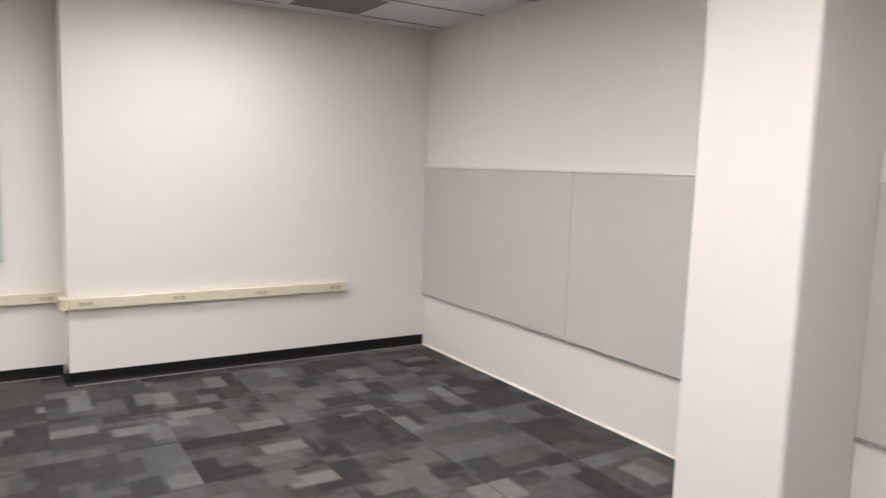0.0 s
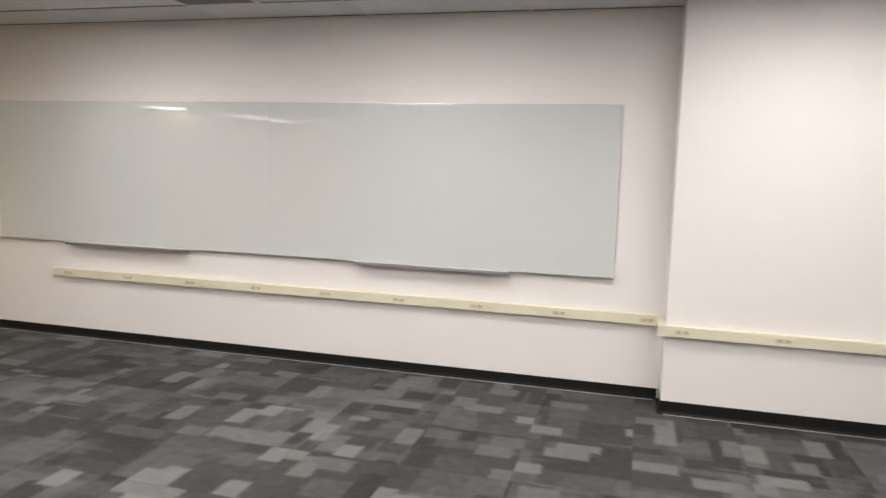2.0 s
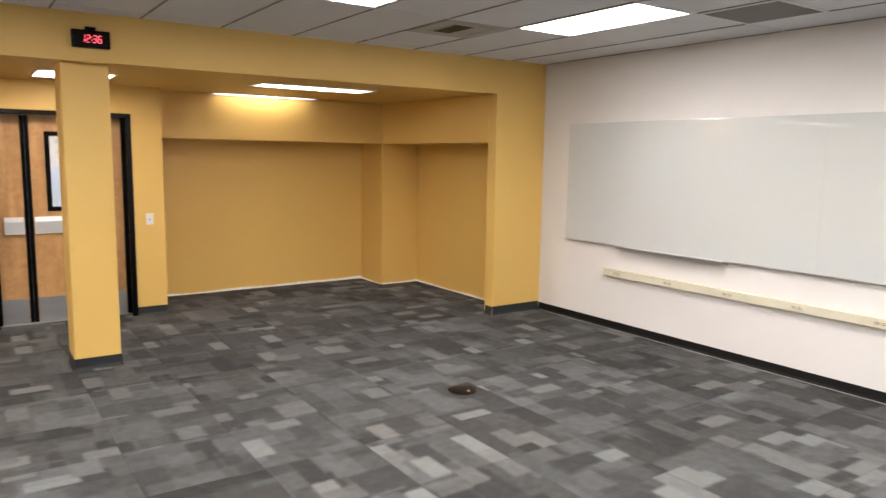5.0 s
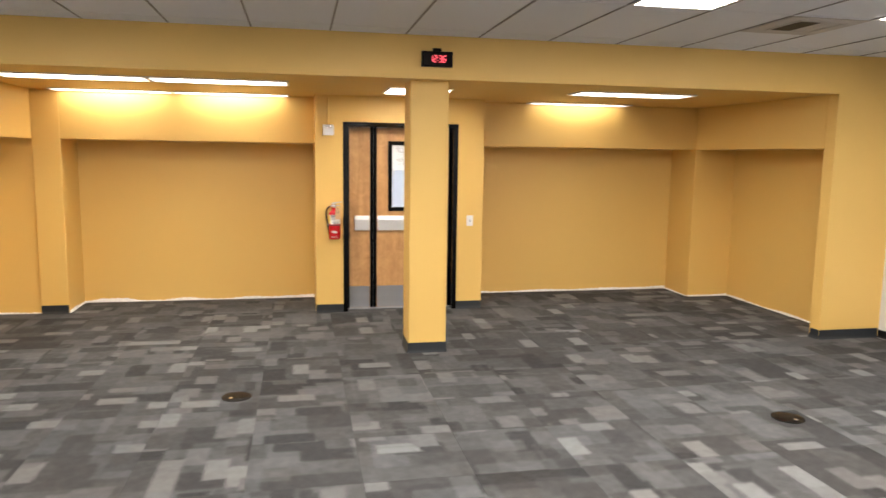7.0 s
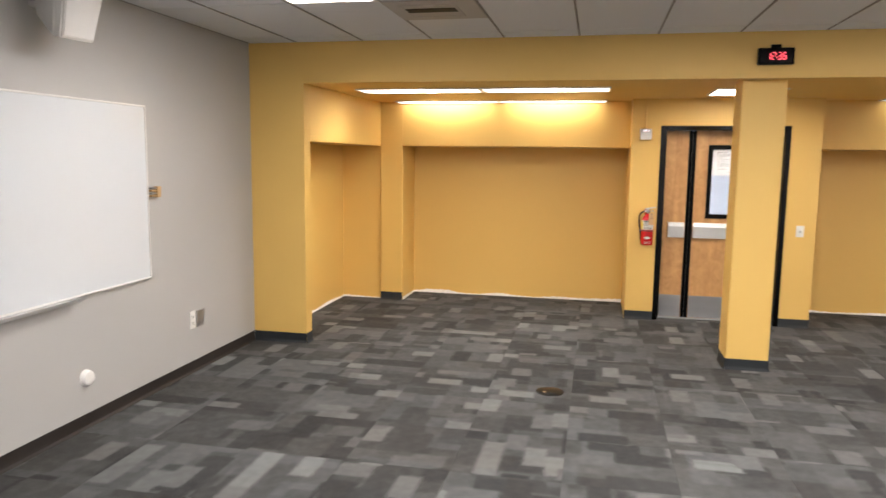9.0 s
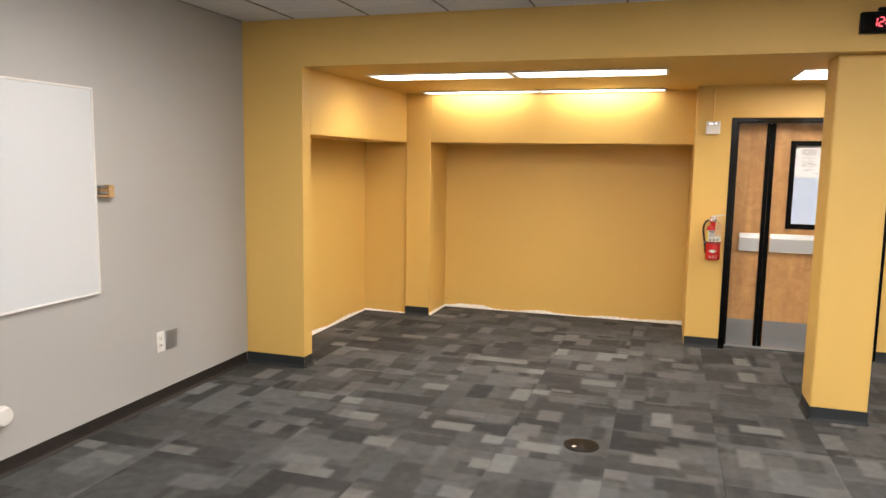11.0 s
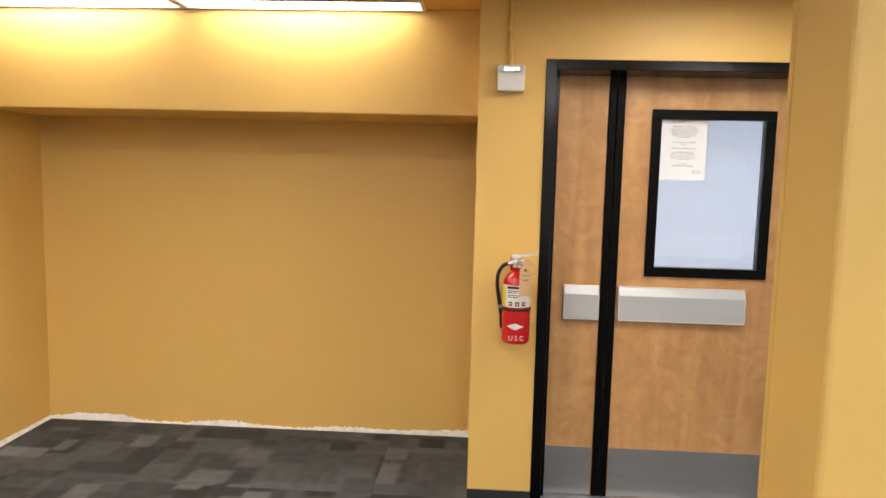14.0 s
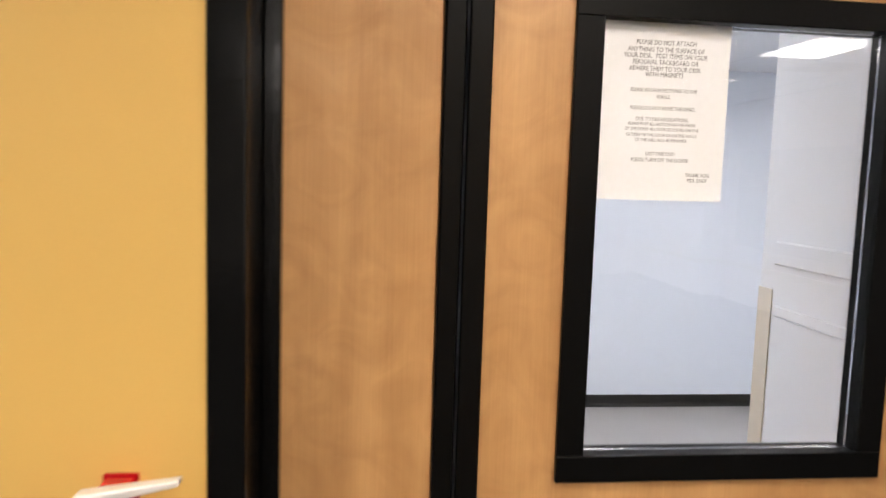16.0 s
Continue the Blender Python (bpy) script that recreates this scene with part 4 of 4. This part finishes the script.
def door():
    ob = tagged(thing("door_1", "closed maple double door in a black metal frame", "door"), kind="structure")
    x0, x1 = -7.70, XD + 0.006
    part("jamb", boxes((x0, x1, FR0, FR0 + 0.05, 0, FRT), bevel=0.004, seg=2), black_enamel, ob, "glossy black steel jamb")
    part("jamb", boxes((x0, x1, FR1 - 0.05, FR1, 0, FRT), bevel=0.004, seg=2), black_enamel, ob, "glossy black steel jamb")
    part("head", boxes((x0, x1 - 0.001, FR0 + 0.0502, FR1 - 0.0502, FRT - 0.045, FRT), bevel=0.004, seg=2), black_enamel, ob, "glossy black steel head")
    for a, b in ((FR0 + 0.0503, FR0 + 0.076), (FR1 - 0.076, FR1 - 0.0503)):
        part("stop", boxes((-7.632, -7.600, a, b, 0, FRT - 0.046), bevel=0.002), black_enamel, ob)
    part("threshold", boxes((-7.70, -7.58, FR0 + 0.0505, FR1 - 0.0505, 0.0035, 0.010), bevel=0.002), steel_grey, ob, "grey metal threshold")
    lx0, lx1, top = -7.678, -7.634, FRT - 0.047

    def panel(parent, a, b):
        prof = [(lx1 + 0.0004, 0.888), (lx1 + 0.026, 0.888), (lx1 + 0.030, 0.894), (lx1 + 0.030, 1.009), (lx1 + 0.012, 1.047), (lx1 + 0.0004, 1.047)]
        pan = part("push_panel", prism(prof, "y", a, b, 0.0015), plate_grey, parent, "satin aluminium push panel")
        e = lx1 + 0.0302
        for row in ((e, e + 0.0015, a, b, 0.8895, 0.8935), (lx1 + 0.0004, lx1 + 0.013, a, b, 1.0472, 1.0505), (e, e + 0.0015, a, a + 0.0035, 0.894, 1.007), (e, e + 0.0015, b - 0.0035, b, 0.894, 1.007)):
            part("rim", boxes(row, bevel=0.0005), frame_white, pan, "bright edge of the push panel")
        return pan
    # narrow leaf
    leaf = part("narrow_leaf", boxes((lx0, lx1, FR0 + 0.053, 0.913, 0.012, top), bevel=0.002), maple, ob, "narrow maple door leaf")
    panel(leaf, 0.740, 0.906)
    part("kick_plate", boxes((lx1 + 0.0003, lx1 + 0.002, FR0 + 0.078, 0.907, 0.015, 0.255)), steel_grey, leaf, "grey metal kick plate")
    part("edge_guard", boxes((lx0 - 0.002, lx1 + 0.012, 0.9132, 0.946, 0.012, top), bevel=0.003), black_satin, leaf, "black edge guard")
    # wide leaf with a window opening
    wy0, wy1, wz0, wz1 = 1.152, 1.631, 1.142, 1.837
    a, b = 0.986, FR1 - 0.053
    bm = boxes((lx0, lx1, a, wy0, 0.012, top), (lx0, lx1, wy1, b, 0.012, top), (lx0, lx1, wy0, wy1, 0.012, wz0), (lx0, lx1, wy0, wy1, wz1, top))
    leaf = part("wide_leaf", bm, maple, ob, "maple door leaf with a glazed window")
    part("edge_guard", boxes((lx0 - 0.002, lx1 + 0.014, 0.9495, 0.9858, 0.012, top), bevel=0.003), black_satin, leaf, "black edge guard")
    panel(leaf, 0.996, 1.581)
    part("kick_plate", boxes((lx1 + 0.0003, lx1 + 0.002, 0.992, FR1 - 0.080, 0.015, 0.255)), steel_grey, leaf, "grey metal kick plate")
    o = 0.040
    fx0, fx1 = lx1 - 0.022, lx1 + 0.011
    for r in ((fx0, fx1, wy0 - o, wy1 + o, wz1 - 0.004, wz1 + o), (fx0, fx1, wy0 - o, wy1 + o, wz0 - o, wz0 + 0.004), (fx0, fx1 - 0.0005, wy0 - o, wy0 + 0.004, wz0 + 0.0042, wz1 - 0.0042), (fx0, fx1 - 0.0005, wy1 - 0.004, wy1 + o, wz0 + 0.0042, wz1 - 0.0042)):
        rr = list(r)
        rr[0] = lx1 + 0.0004
        bm = boxes(rr, bevel=0.0012)
        part("window_frame", bm, black_satin, leaf, "black window frame")
    lin = 0.003
    for r in ((lx0, lx1, wy0 + 0.0002, wy0 + lin, wz0, wz1), (lx0, lx1, wy1 - lin, wy1 - 0.0002, wz0, wz1), (lx0, lx1, wy0 + lin, wy1 - lin, wz0 + 0.0002, wz0 + lin), (lx0, lx1, wy0 + lin, wy1 - lin, wz1 - lin, wz1 - 0.0002)):
        part("window_lining", boxes(r), black_satin, leaf)
    pane = part("pane", boxes((-7.660, -7.654, wy0 + 0.0032, wy1 - 0.0032, wz0 + 0.0032, wz1 - 0.0032)), clear_glass, leaf, "clear glass pane")
    pane.visible_shadow = False
    # notice taped to the glass
    note = thing("notice", "printed white notice in a clear sleeve taped to the door glass", "notice", (-7.6538, 1.264, 1.697))
    part("sheet", boxes((0.0004, 0.0010, -0.1075, 0.1075, -0.1395, 0.1395)), paper_white, note)
    sleeve = part("sleeve", boxes((0.0013, 0.0016, -0.1135, 0.1155, -0.146, 0.142)), thin_film, note, "clear plastic sleeve")
    sleeve.visible_shadow = False
    lines = (("PLEASE DO NOT ATTACH", 0.1060, 0.0105), ("ANYTHING TO THE SURFACE OF", 0.0950, 0.0105), ("YOUR DESK.  POST ITEMS ON YOUR", 0.0855, 0.0105), ("PERSONAL TACKBOARD OR", 0.0756, 0.0105), ("ADHERE THEM TO YOUR DESK", 0.0657, 0.0105), ("WITH MAGNETS.", 0.0567, 0.0105),
             ("PLEASE ATTACH NOTHING TO THE", 0.0333, 0.0085), ("WALLS.", 0.0234, 0.0085), ("PLEASE DO NOT MOVE THE DESKS.", 0.0054, 0.0085), ("DUE TO FIRE REGULATIONS,", -0.0117, 0.0085), ("PLEASE POST ALL NOTICES ON THE INSIDE", -0.0190, 0.0072), ("OF THE DOOR. ALL NOTICES POSTED ON THE", -0.0270, 0.0072), ("OUTSIDE OF THE DOOR OR ON THE WALLS", -0.0360, 0.0072), ("OF THE HALL WILL BE REMOVED.", -0.0440, 0.0072), ("LAST ONE OUT!", -0.0657, 0.0085), ("PLEASE TURN OFF THE LIGHTS!", -0.0756, 0.0085))
    for text, z, size in lines:
        words("print", text, size, Matrix.Translation((0.00115, 0.002, z - 0.003)) @ EAST, ink, note, 0.00005, squeeze=0.80)
    for text, z in (("THANK YOU,", -0.098), ("MDL STAFF", -0.1065)):
        words("print", text, 0.0085, Matrix.Translation((0.00115, 0.066, z - 0.003)) @ EAST, ink, note, 0.00005, squeeze=0.80)


def ceiling_grille(x, y):
    ob = thing("return_grille", "grey perforated return air grille in the tiled ceiling", "air grille", (x, y, CEIL), "return grilles")
    s = S2 - 0.004
    for r in ((0.004, s, 0.004, 0.030, -0.009, -0.0055), (0.004, s, s - 0.026, s, -0.009, -0.0055), (0.004, 0.030, 0.030, s - 0.026, -0.009, -0.0055), (s - 0.026, s, 0.030, s - 0.026, -0.009, -0.0055)):
        part("frame", boxes(r, bevel=0.001), frame_white, ob)
    for i in range(22):
        part("slat", boxes((0.030, s - 0.026, 0.033 + 0.0248 * i, 0.033 + 0.0248 * i + 0.019, -0.0085, -0.0055)), vent_grey, ob)
    part("backing", boxes((0.030, s - 0.026, 0.030, s - 0.026, -0.0052, -0.0044)), slot_dark, ob)


def supply_diffuser(x, y, turned):
    ob = thing("supply_diffuser", "dusty white supply air diffuser with a dark slot", "air diffuser", (x, y, CEIL), "supply diffusers")
    if turned:   # the slot faces the header
        ob.location, ob.rotation_euler = (x, y + S2, CEIL), (0, 0, -math.pi / 2)
    s = S2 - 0.004
    part("panel", boxes((0.004, s, 0.004, s, -0.012, -0.0055), bevel=0.002), vent_white, ob, "dust-streaked white panel")
    part("rim", boxes((0.14, 0.52, 0.12, 0.14, -0.018, -0.0121), (0.14, 0.52, 0.48, 0.50, -0.018, -0.0121), (0.14, 0.16, 0.14, 0.48, -0.018, -0.0121), (0.50, 0.52, 0.14, 0.48, -0.018, -0.0121), bevel=0.001), vent_white, ob)
    a, b = (0.275, 0.385) if turned else (0.1405, 0.310)
    # no real recess: the slot's shade is a black slab on the panel
    part("slot", boxes((0.1605, 0.4995, a, b, -0.0170, -0.0122)), base_black, ob, "open slot, its inner shade painted as a black slab")
    if turned:
        part("vane", boxes((0.1605, 0.4995, 0.1405, a - 0.0005, -0.0145, -0.0122)), vent_white, ob)
    else:
        part("vane", boxes((0.1605, 0.4995, b + 0.0005, 0.390, -0.0145, -0.0122)), vent_white, ob)
    part("vane", boxes((0.1605, 0.4995, 0.3955, 0.4795, -0.0145, -0.0122)), vent_white, ob)


glass_board()
raceway()
whiteboard()
board_eraser()
wall_outlet()
loudspeaker()
floor_box(-4.782, -0.313, 0.3)
floor_box(-3.768, 3.350, 1.2)
digital_clock()
fire_extinguisher()
alarm_strobe()
light_switch()
door()
for gx, gy in GRILLES:
    ceiling_grille(gx, gy)
for gx, gy, turned in DIFFUSERS:
    supply_diffuser(gx, gy, turned)

# ---- carpet tiles: pieces of the floor, last ----
def carpet_tiles():
    s = S2
    bm = boxes((-s / 2 + 0.0006, s / 2 - 0.0006, -s / 2 + 0.0006, s / 2 - 0.0006, -0.0058, 0.0))
    me = mesh_of("carpet_tile", bm, carpet)
    rnd = random.Random(5)
    for i in range(-7, 14):
        for j in range(-5, 11):
            x, y = -4.2 + s * i, 0.15 + s * j
            if x - s / 2 > XE + 0.02 or y - s / 2 > YN + 0.02 or x + s / 2 < XN - 0.02 or y + s / 2 < YS - 0.02:
                continue
            ob = new("carpet_tile", me)
            ob.parent = floor
            ob.location = (x, y, 0)
            ob.rotation_euler = (0, 0, math.pi / 2 * rnd.choice((0, 0, 1, 2, 3)))


carpet_tiles()
